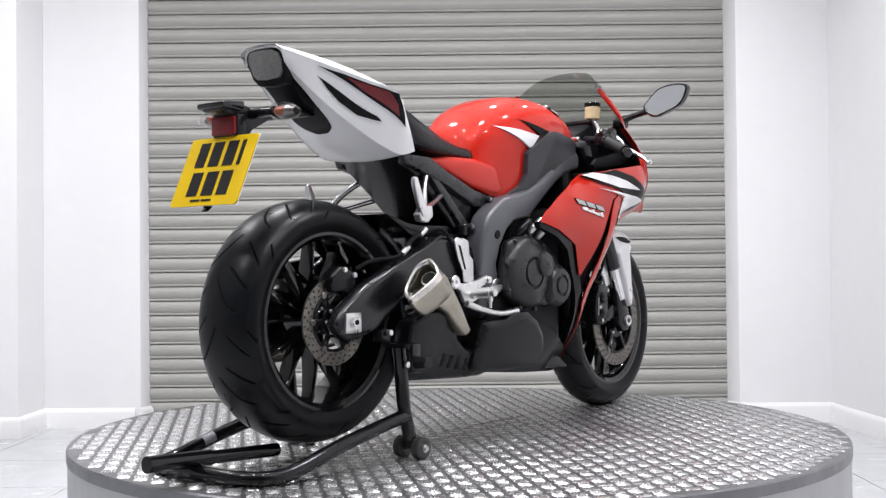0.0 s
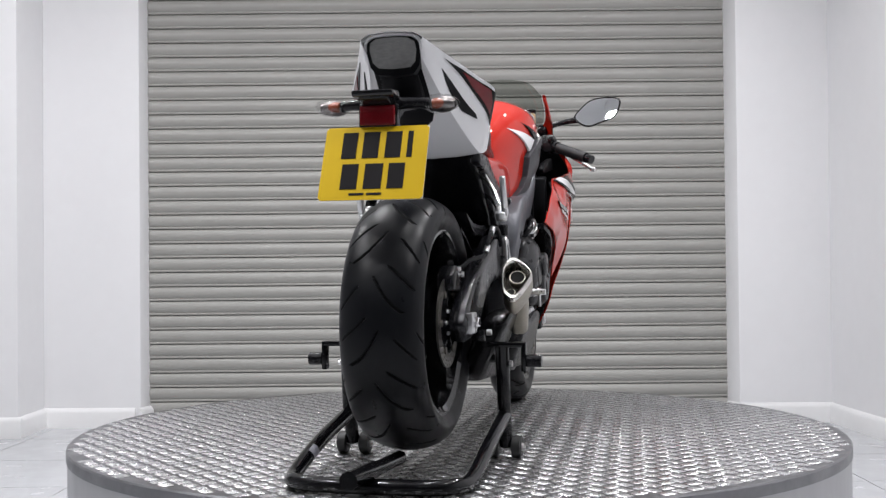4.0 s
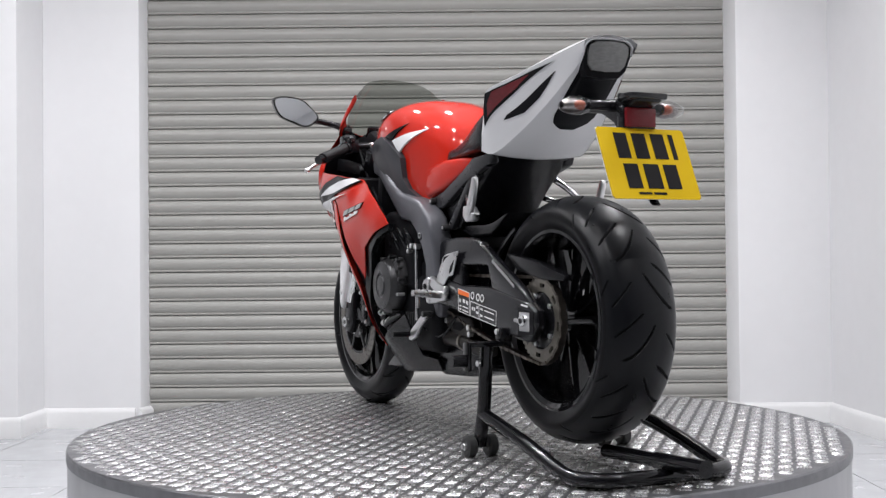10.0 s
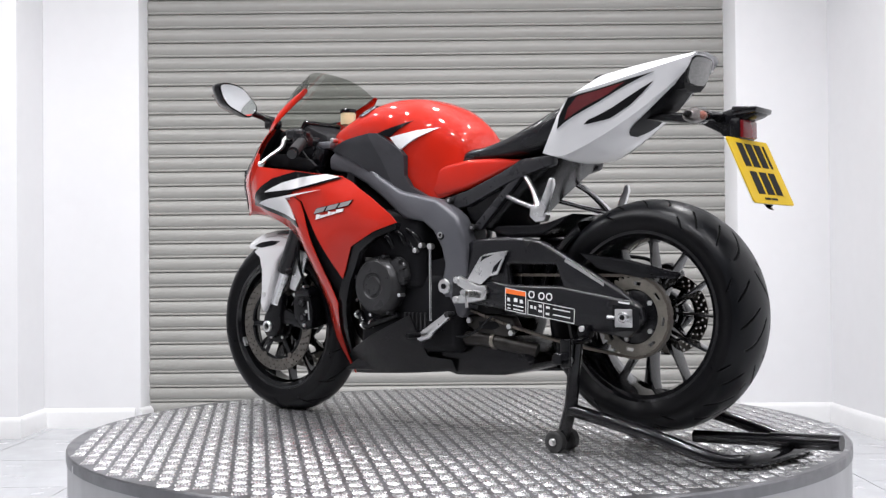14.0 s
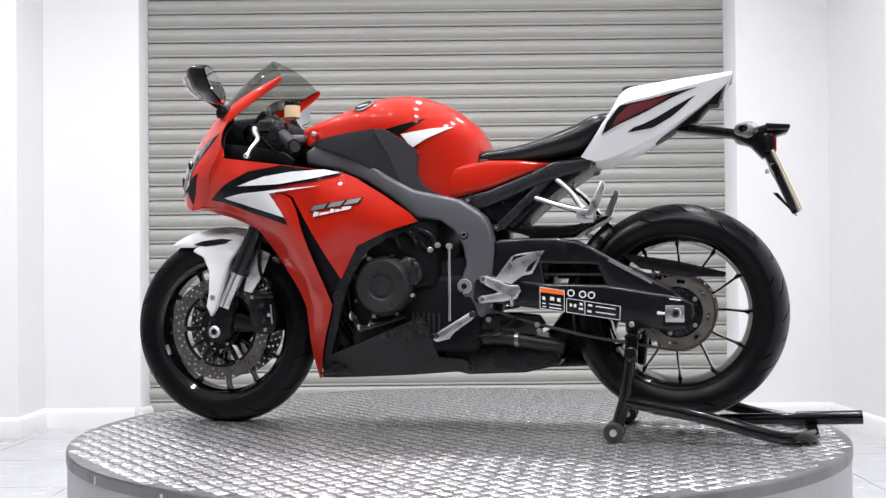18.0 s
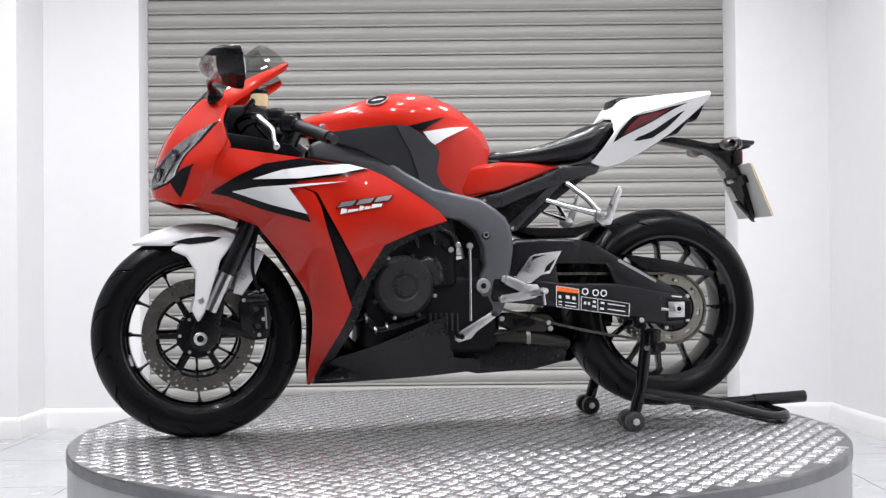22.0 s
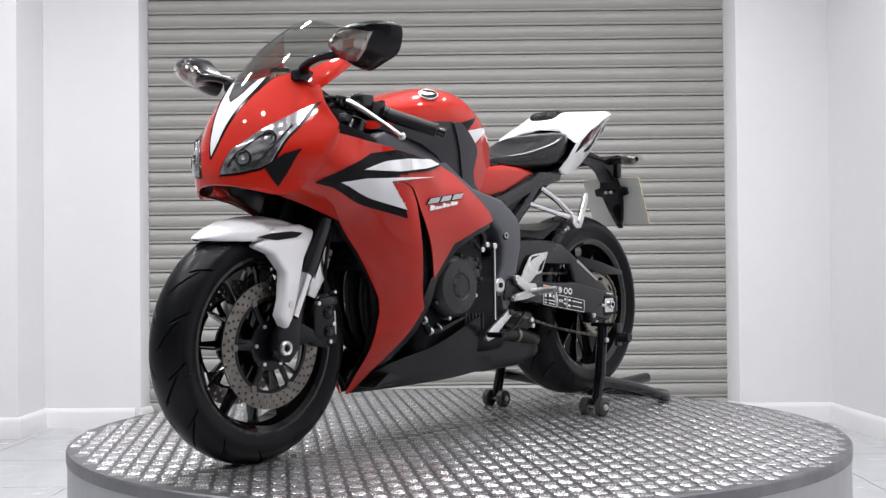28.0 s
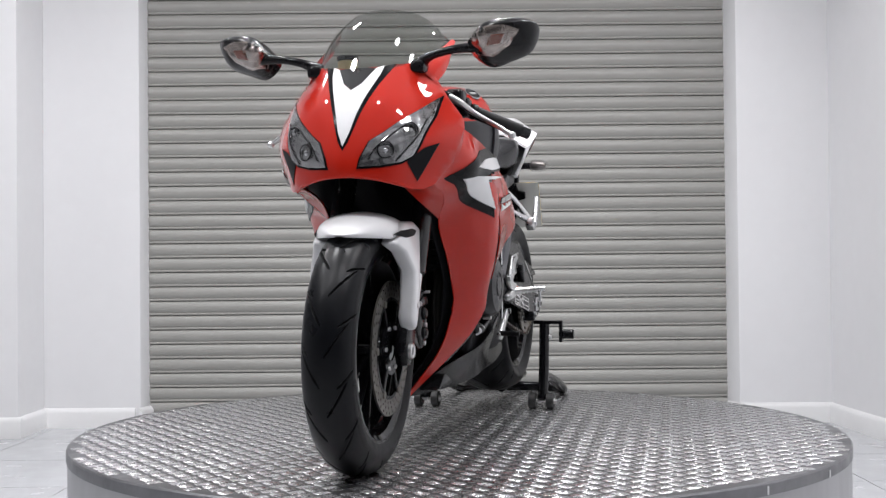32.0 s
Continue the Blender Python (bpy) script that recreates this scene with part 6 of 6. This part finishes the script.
# footrests and pedals
def rearset(s):
    if s > 0:
        arms = [(-0.106, 0.460), (-0.125, 0.461), (-0.187, 0.435), (-0.216, 0.434), (-0.224, 0.416), (-0.212, 0.394), (-0.170, 0.386), (-0.104, 0.381), (-0.096, 0.396), (-0.121, 0.405), (-0.162, 0.412), (-0.119, 0.434)]
        guard = [(-0.146, 0.449), (-0.196, 0.515), (-0.213, 0.523), (-0.292, 0.532), (-0.256, 0.465), (-0.228, 0.460), (-0.195, 0.436)]
        slots = ([(-0.197, 0.500), (-0.204, 0.516), (-0.245, 0.521), (-0.212, 0.510)], [(-0.273, 0.509), (-0.245, 0.488), (-0.237, 0.470), (-0.253, 0.474)])
    else:
        arms = [(-0.270, 0.457), (-0.235, 0.440), (-0.160, 0.452), (-0.122, 0.465), (-0.115, 0.450), (-0.150, 0.428), (-0.052, 0.436), (-0.045, 0.418), (-0.150, 0.404), (-0.20, 0.384), (-0.226, 0.388), (-0.247, 0.420), (-0.280, 0.438)]
        guard = [(-0.262, 0.561), (-0.250, 0.570), (-0.219, 0.562), (-0.207, 0.531), (-0.178, 0.507), (-0.177, 0.444), (-0.221, 0.445), (-0.226, 0.476), (-0.248, 0.515)]
        slots = ([(-0.246, 0.548), (-0.236, 0.546), (-0.212, 0.480), (-0.220, 0.482)],)
    slab("footrest_hanger", arms, s * 0.160, s * 0.176, ALLOY, bike, "satin alloy footrest hanger", 0.004)
    slab("heel_guard", guard, s * 0.162, s * 0.168, ALLOY, bike, "pale alloy heel guard with cut-outs", 0.002)
    for cut in slots:
        slab("guard_slot", cut, s * 0.1675, s * 0.1688, DARK, bike, "dark cut-out of the heel guard", 0)
    for x, z in ((-0.115, 0.450), (-0.112, 0.394)):
        knob("hanger_bolt", 0.010, s * 0.168, s * 0.180, ALLOY, bike, (x, 0, z), n=16)
    tube("footpeg", [(-0.196, s * 0.165, 0.408), (-0.205, s * 0.215, 0.412), (-0.212, s * 0.268, 0.416)], [0.011, 0.010, 0.009], ALLOY, bike, "ribbed alloy footpeg", 12)
    for k in range(5):
        lathe("peg_rib", [(0.009, -0.002), (0.0115, -0.002), (0.0115, 0.002), (0.009, 0.002)], ALLOY, bike, (-0.202 - 0.002 * k, s * (0.200 + 0.012 * k), 0.411 + 0.001 * k), 12)
    tube("peg_feeler", [(-0.210, s * 0.250, 0.412), (-0.214, s * 0.252, 0.375)], 0.0045, ALLOY, bike, n=8, smooth=0)
    # pillion footrest on its forked hanger
    tube("pillion_hanger", [(-0.325, s * 0.118, 0.735), (-0.37, s * 0.150, 0.695), (-0.408, s * 0.180, 0.645)], [0.010, 0.009, 0.011], CHROME, bike, "polished pillion footrest hanger", 10)
    tube("pillion_hanger", [(-0.262, s * 0.118, 0.684), (-0.33, s * 0.150, 0.662), (-0.408, s * 0.180, 0.640)], [0.009, 0.008, 0.011], CHROME, bike, "polished pillion footrest hanger", 10)
    slab("pillion_peg", [(-0.418, 0.640), (-0.412, 0.622), (-0.436, 0.620), (-0.448, 0.645), (-0.470, 0.704), (-0.468, 0.722), (-0.457, 0.723), (-0.442, 0.690)], s * 0.188, s * 0.203, ALLOY, bike, "folded alloy pillion footpeg", 0.004)
    slab("peg_hinge", [(-0.392, 0.650), (-0.388, 0.622), (-0.408, 0.606), (-0.436, 0.608), (-0.444, 0.626), (-0.426, 0.646)], s * 0.172, s * 0.198, ALLOY, bike, "alloy hinge of the pillion footpeg", 0.004)


both(rearset)
tube("gear_rod", [(-0.013, 0.170, 0.546), (-0.013, 0.170, 0.330)], 0.0045, CHROME, bike, "thin polished gear linkage rod", 10, 0)
knob("rod_end", 0.009, 0.158, 0.176, ALLOY, bike, (-0.013, 0, 0.548), n=14)
slab("gear_lever", [(0.036, 0.290), (0.036, 0.274), (0.024, 0.268), (-0.013, 0.278), (-0.030, 0.298), (-0.087, 0.338), (-0.090, 0.350), (-0.078, 0.358), (0.011, 0.305)], 0.165, 0.178, ALLOY, bike, "satin alloy gear lever", 0.004)
knob("gear_peg", 0.008, 0.172, 0.232, RUBBER, bike, (0.026, 0, 0.288), "rubber gear peg", 14)
knob("gear_pivot", 0.009, 0.150, 0.184, ENGINE, bike, (-0.082, 0, 0.350), n=14)
tube("brake_pedal", [(-0.225, -0.178, 0.386), (-0.15, -0.186, 0.364), (-0.077, -0.190, 0.353), (-0.008, -0.195, 0.359)], [0.010, 0.009, 0.008, 0.010], ALLOY, bike, "alloy brake pedal", 10)
lathe("pedal_pivot", [(0.006, -0.160), (0.019, -0.160), (0.019, -0.178), (0.015, -0.182), (0.006, -0.180)], CHROME, bike, (-0.272, 0, 0.446), 22, "polished pivot boss")
slab("master_cylinder", [(-0.185, 0.56), (-0.215, 0.57), (-0.210, 0.48), (-0.195, 0.44), (-0.175, 0.44), (-0.180, 0.50)], -0.160, -0.145, ALLOY, bike, "alloy rear master cylinder", 0.005)
knob("rear_fluid_pot", 0.014, 0.575, 0.605, BLACKP, bike, (-0.205, -0.150, 0), n=16, axis="z")

# linkage and pipework below the swingarm
slab("linkage_arm", [(-0.105, 0.346), (-0.200, 0.352), (-0.268, 0.346), (-0.286, 0.316), (-0.252, 0.286), (-0.150, 0.294), (-0.105, 0.316)], 0.086, 0.118, BROWNC, bike, "heat-stained suspension linkage arm", 0.008, seg=3)
slab("linkage_window", [(-0.150, 0.330), (-0.215, 0.330), (-0.225, 0.316), (-0.205, 0.306), (-0.155, 0.310)], 0.1175, 0.1195, DARK, bike, "dark opening of the linkage arm", 0)
for x, z in ((-0.118, 0.332), (-0.262, 0.318), (-0.268, 0.300)):
    knob("linkage_bolt", 0.009, 0.112, 0.126, ALLOY, bike, (x, 0, z), n=6)
tube("link_pipe", [(0.06, 0.098, 0.262), (-0.05, 0.104, 0.276), (-0.16, 0.106, 0.278), (-0.27, 0.098, 0.262), (-0.33, 0.08, 0.25)], 0.021, BROWNC, bike, "heat-stained exhaust link pipe", 16)
for x in (-0.02, -0.20):
    lathe("pipe_clamp", [(0.0215, -0.006), (0.024, -0.006), (0.024, 0.006), (0.0215, 0.006)], SPROCK, bike, (x, 0.1045, 0.2745), 20, axis="x")
tube("stand_cable", [(-0.02, 0.150, 0.31), (-0.09, 0.140, 0.285), (-0.15, 0.138, 0.30), (-0.21, 0.135, 0.345)], 0.004, BLACKP, bike, n=8)
tube("clutch_cable", [(0.56, 0.15, 0.91), (0.60, 0.12, 0.90), (0.50, 0.13, 0.80), (0.30, 0.150, 0.66), (0.20, 0.165, 0.55)], 0.0045, DARK, bike, n=8)
# seat nose piece
tube("seat_lip", [(-0.120, 0.100, 0.797), (-0.085, 0.090, 0.798), (-0.066, 0.055, 0.802), (-0.062, 0.0, 0.805), (-0.066, -0.055, 0.802), (-0.085, -0.090, 0.798), (-0.120, -0.100, 0.797)], 0.010, SEATM, bike, "rolled front edge of the seat", n=12)

# exhaust: collector under the engine, black guard, triangular silencer
slab("collector_box", [(0.054, 0.270), (-0.257, 0.286), (-0.299, 0.268), (-0.333, 0.233), (-0.324, 0.199), (-0.221, 0.176), (-0.049, 0.168), (0.072, 0.195)], -0.095, 0.105, BLACKP, bike, "black exhaust collector box", 0.02, seg=3)
slab("silencer_guard", [(-0.478, 0.348), (-0.440, 0.366), (-0.40, 0.374), (-0.34, 0.375), (-0.304, 0.354), (-0.263, 0.295), (-0.205, 0.261), (-0.158, 0.261), (-0.090, 0.195), (-0.133, 0.172), (-0.389, 0.184), (-0.430, 0.206), (-0.462, 0.290)], -0.222, -0.150, BLACKP, bike, "black silencer guard", 0.016, seg=3, lean=lambda x, z: 0.5 * (0.376 - z))
for x, z in ((-0.300, 0.234), (-0.262, 0.226), (-0.224, 0.219), (-0.186, 0.213)):
    slab("guard_slot", [(x - 0.008, z + 0.020), (x + 0.006, z + 0.018), (x + 0.010, z - 0.018), (x - 0.004, z - 0.016)], -0.2235, -0.219, DARK, bike, "dark slot in the silencer guard", 0, lean=lambda x, z: 0.5 * (0.376 - z))
slab("right_belly_guard", [(-0.180, 0.334), (-0.152, 0.336), (-0.071, 0.338), (-0.029, 0.356), (0.028, 0.357), (0.086, 0.334), (0.145, 0.288), (0.186, 0.220), (0.172, 0.178), (-0.14, 0.186), (-0.162, 0.20)], -0.222, -0.140, BLACKP, bike, "black belly guard on the exhaust side", 0.024, seg=3, lean=lambda x, z: 0.4 * (0.356 - z))
knob("guard_bolt", 0.011, -0.140, -0.168, BLACKG, bike, (-0.425, 0, 0.246), n=14)
knob("guard_bolt", 0.006, -0.160, -0.172, YELLOW, bike, (-0.425, 0, 0.246), "yellow painted bolt head", 6)
mouth = [(-0.233 + (y + 0.233) * 1.0, 0.457 + (z - 0.457) * 0.95) for y, z in ((-0.205, 0.502), (-0.224, 0.508), (-0.262, 0.478), (-0.268, 0.455), (-0.240, 0.406), (-0.222, 0.403), (-0.203, 0.424), (-0.195, 0.480))]
ring0 = [Vector((-0.425 - (0.507 - z) * 0.95 + (-0.232 - y) * 0.3, y, z)) for y, z in (tuple(q) for q in spline(mouth, 3, True))]
cen = sum(ring0, Vector()) / len(ring0)
ahead = Vector((0.175, 0.022, -0.135))
rings = [[cen + (q - cen) * k + ahead * t + Vector((0.020, 0.0, 0.012)) * (1 - k) for q in ring0] for t, k in ((0.0, 0.99), (0.02, 1.01), (0.06, 1.02), (0.18, 1.02), (0.28, 0.98), (0.35, 0.88), (0.39, 0.72), (0.40, 0.02))]
silencer = link("silencer", *loft_data(rings, True, False), TITAN, bike, "brushed triangular silencer", angle=45)
rim = [[cen + (q - cen) * k + ahead * t for q in ring0] for t, k in ((0.05, 1.02), (-0.01, 1.02), (-0.04, 0.99), (-0.045, 0.92), (-0.03, 0.82), (0.02, 0.77), (0.25, 0.75))]
link("mouth_rim", *loft_data(rim, True, False), MOUTH, silencer, "bright polished silencer mouth", angle=50)
back = [cen + (q - cen) * 0.78 + ahead * 0.18 for q in ring0]
link("mouth_plate", [*back, *(q + ahead * 0.05 for q in back)], [tuple(range(len(back))), tuple(range(len(back), 2 * len(back)))[::-1], *((i, (i + 1) % len(back), (i + 1) % len(back) + len(back), i + len(back)) for i in range(len(back)))], DARKPIPE, silencer, "dark inner plate")
slab("silencer_leg", [(-0.408, 0.478), (-0.385, 0.462), (-0.326, 0.387), (-0.268, 0.320), (-0.270, 0.305), (-0.290, 0.303), (-0.327, 0.333), (-0.373, 0.370), (-0.430, 0.390)], -0.246, -0.205, TITAN, silencer, "brushed leg running down from the silencer", 0.012, seg=3, lean=lambda x, z: 0.2 * max(0.0, 0.40 - z))
for y, z, r in ((-0.232, 0.468, 0.021), (-0.222, 0.430, 0.011)):
    c = Vector((-0.425 - (0.507 - z) * 0.95 + (-0.232 - y) * 0.3, y, z))
    tube("outlet_pipe", [c + ahead * 0.30, c + ahead * 0.06], r, TITAN, silencer, n=18, smooth=0)
    # a solid black plug; its colour stands for the shade inside the pipe
    tube("outlet_bore", [c + ahead * 0.20, c + ahead * 0.055], r * 0.86, GROOVE, silencer, "sooty outlet bore", n=18, smooth=0)

# tail bracket, plate and lamps
slab("plate_hanger", [(-0.640, 0.878), (-0.700, 0.890), (-0.752, 0.886), (-0.83, 0.872), (-0.875, 0.876), (-0.910, 0.884), (-0.972, 0.878), (-0.968, 0.860), (-0.925, 0.848), (-0.912, 0.800), (-0.900, 0.786), (-0.868, 0.822), (-0.815, 0.850), (-0.716, 0.866)], -0.034, 0.034, BLACKP, bike, "black plastic number plate hanger", 0.006)
slab("plate_lamp", [(-0.905, 0.886), (-0.975, 0.880), (-0.972, 0.866), (-0.910, 0.862)], -0.048, 0.048, BLACKG, bike, "black number plate lamp hood", 0.005)
slope = (-0.991 + 0.920) / (0.639 - 0.800)


def plate_lift(y, z, o):
    return (-0.920 + slope * (z - 0.800) - 0.004 - o, y, z + 0.3 * o)


plate = sheet("number_plate", [(0.113, 0.636), (0.119, 0.642), (0.119, 0.797), (0.113, 0.803), (-0.113, 0.803), (-0.119, 0.797), (-0.119, 0.642), (-0.113, 0.636)], plate_lift, YELLOW, bike, "yellow number plate with plain black bars", offset=0.003, thick=0.003, step=0.05)
BRACKET = [(0.034, 0.802), (0.040, 0.776), (0.066, 0.770), (0.066, 0.748), (0.040, 0.742), (0.030, 0.700), (0.014, 0.650), (0.0, 0.634)]
sheet("plate_bracket", BRACKET + [(-y, z) for y, z in BRACKET[-2::-1]], plate_lift, BLACKP, bike, "black tapered bracket behind the number plate", offset=-0.004, thick=0.016, step=0.03)
for y in (0.010, -0.010):
    knob("bracket_bolt", 0.006, -0.915, -0.905, ALLOY, bike, (0, y, 0.752), "alloy bracket bolt", 10, axis="x")
sheet("plate_back", [(0.1188, 0.6362), (0.1188, 0.8028), (-0.1188, 0.8028), (-0.1188, 0.6362)], plate_lift, PLATE_BACK, plate, "pale plate back", offset=-0.0003, thick=0.002, step=0.05)
for z0, z1, spans in ((0.730, 0.790, ((0.077, 0.043), (0.029, -0.008), (-0.023, -0.059), (-0.073, -0.085))), (0.660, 0.717, ((0.071, 0.033), (0.018, -0.023), (-0.036, -0.073))), (0.646, 0.651, ((0.048, 0.014), (0.008, -0.026)))):
    for y0, y1 in spans:
        sheet("plate_bar", [(y0, z0), (y0, z1), (y1, z1), (y1, z0)], plate_lift, INK, plate, offset=0.0042, thick=0.001, step=0.06)
slab("plate_stay", [(-0.938, 0.690), (-0.925, 0.690), (-0.985, 0.626), (-0.992, 0.622)], -0.012, 0.012, BLACKP, bike, "black plate stay", 0.003)
rounded_box("reflector_housing", -0.928, -0.900, -0.045, 0.045, 0.802, 0.856, BLACKP, bike, "black reflector housing", 0.005)
rounded_box("rear_reflector", -0.936, -0.924, -0.041, 0.041, 0.806, 0.851, LENS_R, bike, "red rear reflector", 0.004)


def indicator(s):
    tube("indicator_stalk", [(-0.870, s * 0.030, 0.862), (-0.868, s * 0.080, 0.862), (-0.864, s * 0.104, 0.860)], [0.015, 0.012, 0.013], BLACKP, bike, "black indicator stalk", n=12)
    body = [(0.0008, 0.112), (0.013, 0.115), (0.020, 0.127), (0.0225, 0.143), (0.020, 0.166), (0.012, 0.185), (0.0008, 0.193)]
    ob = lathe("indicator", [(r, a * s) for r, a in body], CLEAR, bike, label="clear indicator lens with amber bulb", n=24, closed=False)
    ob.matrix_basis = pose(-0.858, -s * 0.020, 0.860) @ Matrix.Diagonal((1.35, 1, 1, 1))
    ob.visible_shadow = False
    lathe("indicator_bulb", [(0.0008, s * 0.126), (0.0115, s * 0.131), (0.0130, s * 0.143), (0.0090, s * 0.156), (0.0008, s * 0.164)], AMBER, ob, n=16, closed=False)
    back = lathe("indicator_reflector", [(0.0008, s * 0.120), (0.0155, s * 0.128), (0.0185, s * 0.145), (0.0165, s * 0.166), (0.010, s * 0.180), (0.0093, s * 0.179), (0.0155, s * 0.165), (0.0175, s * 0.145), (0.0145, s * 0.130), (0.0008, s * 0.123)], SIGNALD, ob, n=20, label="dull silver indicator reflector")
    back.matrix_basis = pose(0.010, 0, 0)


both(indicator)

# ---- rear stand ----
stand = tagged(new("paddock_stand"), "gloss black tubular paddock stand lifting the rear wheel", "motorcycle stand")
arm = spline([(-0.52, 0.205, 0.112), (-0.74, 0.208, 0.070), (-0.92, 0.205, 0.024), (-0.99, 0.180, 0.020), (-1.02, 0.12, 0.020)], 6)
path = [tuple(p) for p in arm]
path = path + [(-1.024, 0.0, 0.020)] + [(x, -y, z) for x, y, z in path[::-1]]
link("tube_frame", *tube_data(path, 0.0175, 14, 0), STAND, stand, "bent black steel tube")
lv, lf = tube_data([(-0.800, 0.2078, 0.0555), (-0.838, 0.2070, 0.0460)], 0.0183, 24, 0)
face = [q for q in lf if len(q) == 4 and sum(lv[i][1] for i in q) / 4 < 0.2074 - 0.004 and sum(lv[i][2] for i in q) / 4 > 0.046]
link("label", lv, face, STICKER, stand, "worn pale sticker on the tube")
tube("handle", [(-0.77, 0, 0.040), (-1.15, 0.0, 0.056)], 0.0165, STAND, stand, n=16)
tube("handle_sleeve", [(-0.98, 0, 0.049), (-1.158, 0.0, 0.0565)], 0.0195, STAND, stand, n=16)
for s in (1, -1):
    tube("upright", [(-0.542, s * 0.205, 0.295), (-0.522, s * 0.205, 0.125), (-0.494, s * 0.205, 0.032)], 0.0175, STAND, stand, n=16, smooth=0)
    rounded_box("lift_bracket", -0.565, -0.525, s * 0.215 - 0.046, s * 0.215 + 0.046, 0.286, 0.2985, STAND, stand, bevel=0.003)
    rounded_box("side_bracket", -0.56, -0.53, s * 0.262 - 0.006, s * 0.262 + 0.006, 0.225, 0.298, STAND, stand, bevel=0.003)
    knob("side_peg", 0.016, s * 0.268, s * 0.306, BLACKP, stand, (-0.545, 0, 0.252), "black knurled peg")
    knob("bracket_bolt", 0.009, s * 0.222, s * 0.230, ALLOY, stand, (-0.533, 0, 0.243), "zinc bolt", 6)
    for y in (0.172, 0.232):
        lathe("wheel", [(0.008, -0.010), (0.014, -0.013), (0.024, -0.013), (0.028, -0.010), (0.028, 0.010), (0.024, 0.013), (0.014, 0.013), (0.008, 0.010)], WHEELR, stand, (-0.490, s * y, 0.0285), 28, "grey rubber wheel")
    for y in (0.158, 0.246):
        knob("hub_cap", 0.010, s * (y - 0.003), s * (y + 0.003), ALLOY, stand, (-0.490, 0, 0.0285), "zinc hub washer", 16)
    tube("axle", [(-0.490, s * 0.152, 0.0285), (-0.490, s * 0.254, 0.0285)], 0.006, ALLOY, stand, n=10, smooth=0)


# ---- movement: the turntable carries the motorcycle and the stand round at an even pace ----
TURNS = [(0.0, 51.78), (1.0, 58.13), (2.0, 64.42), (3.0, 70.84), (6.0, 89.86), (9.0, 108.88), (11.0, 121.58), (13.0, 134.50), (14.5, 144.15), (17.0, 160.02), (19.0, 172.30), (21.0, 185.50), (23.0, 198.13), (25.0, 210.93), (28.0, 229.91), (30.0, 242.52), (32.0, 255.40)]


def motions():
    for thing, off in ((turntable, (0, 0, 0)), (bike, (0, MID, 0)), (stand, (0, MID, 0))):
        rows = []
        for t, turn in TURNS:
            rows.append((t, pose(0, 0, 0, 0, 0, turn) @ Matrix.Translation(off)))
        walk(thing, rows)


motions()
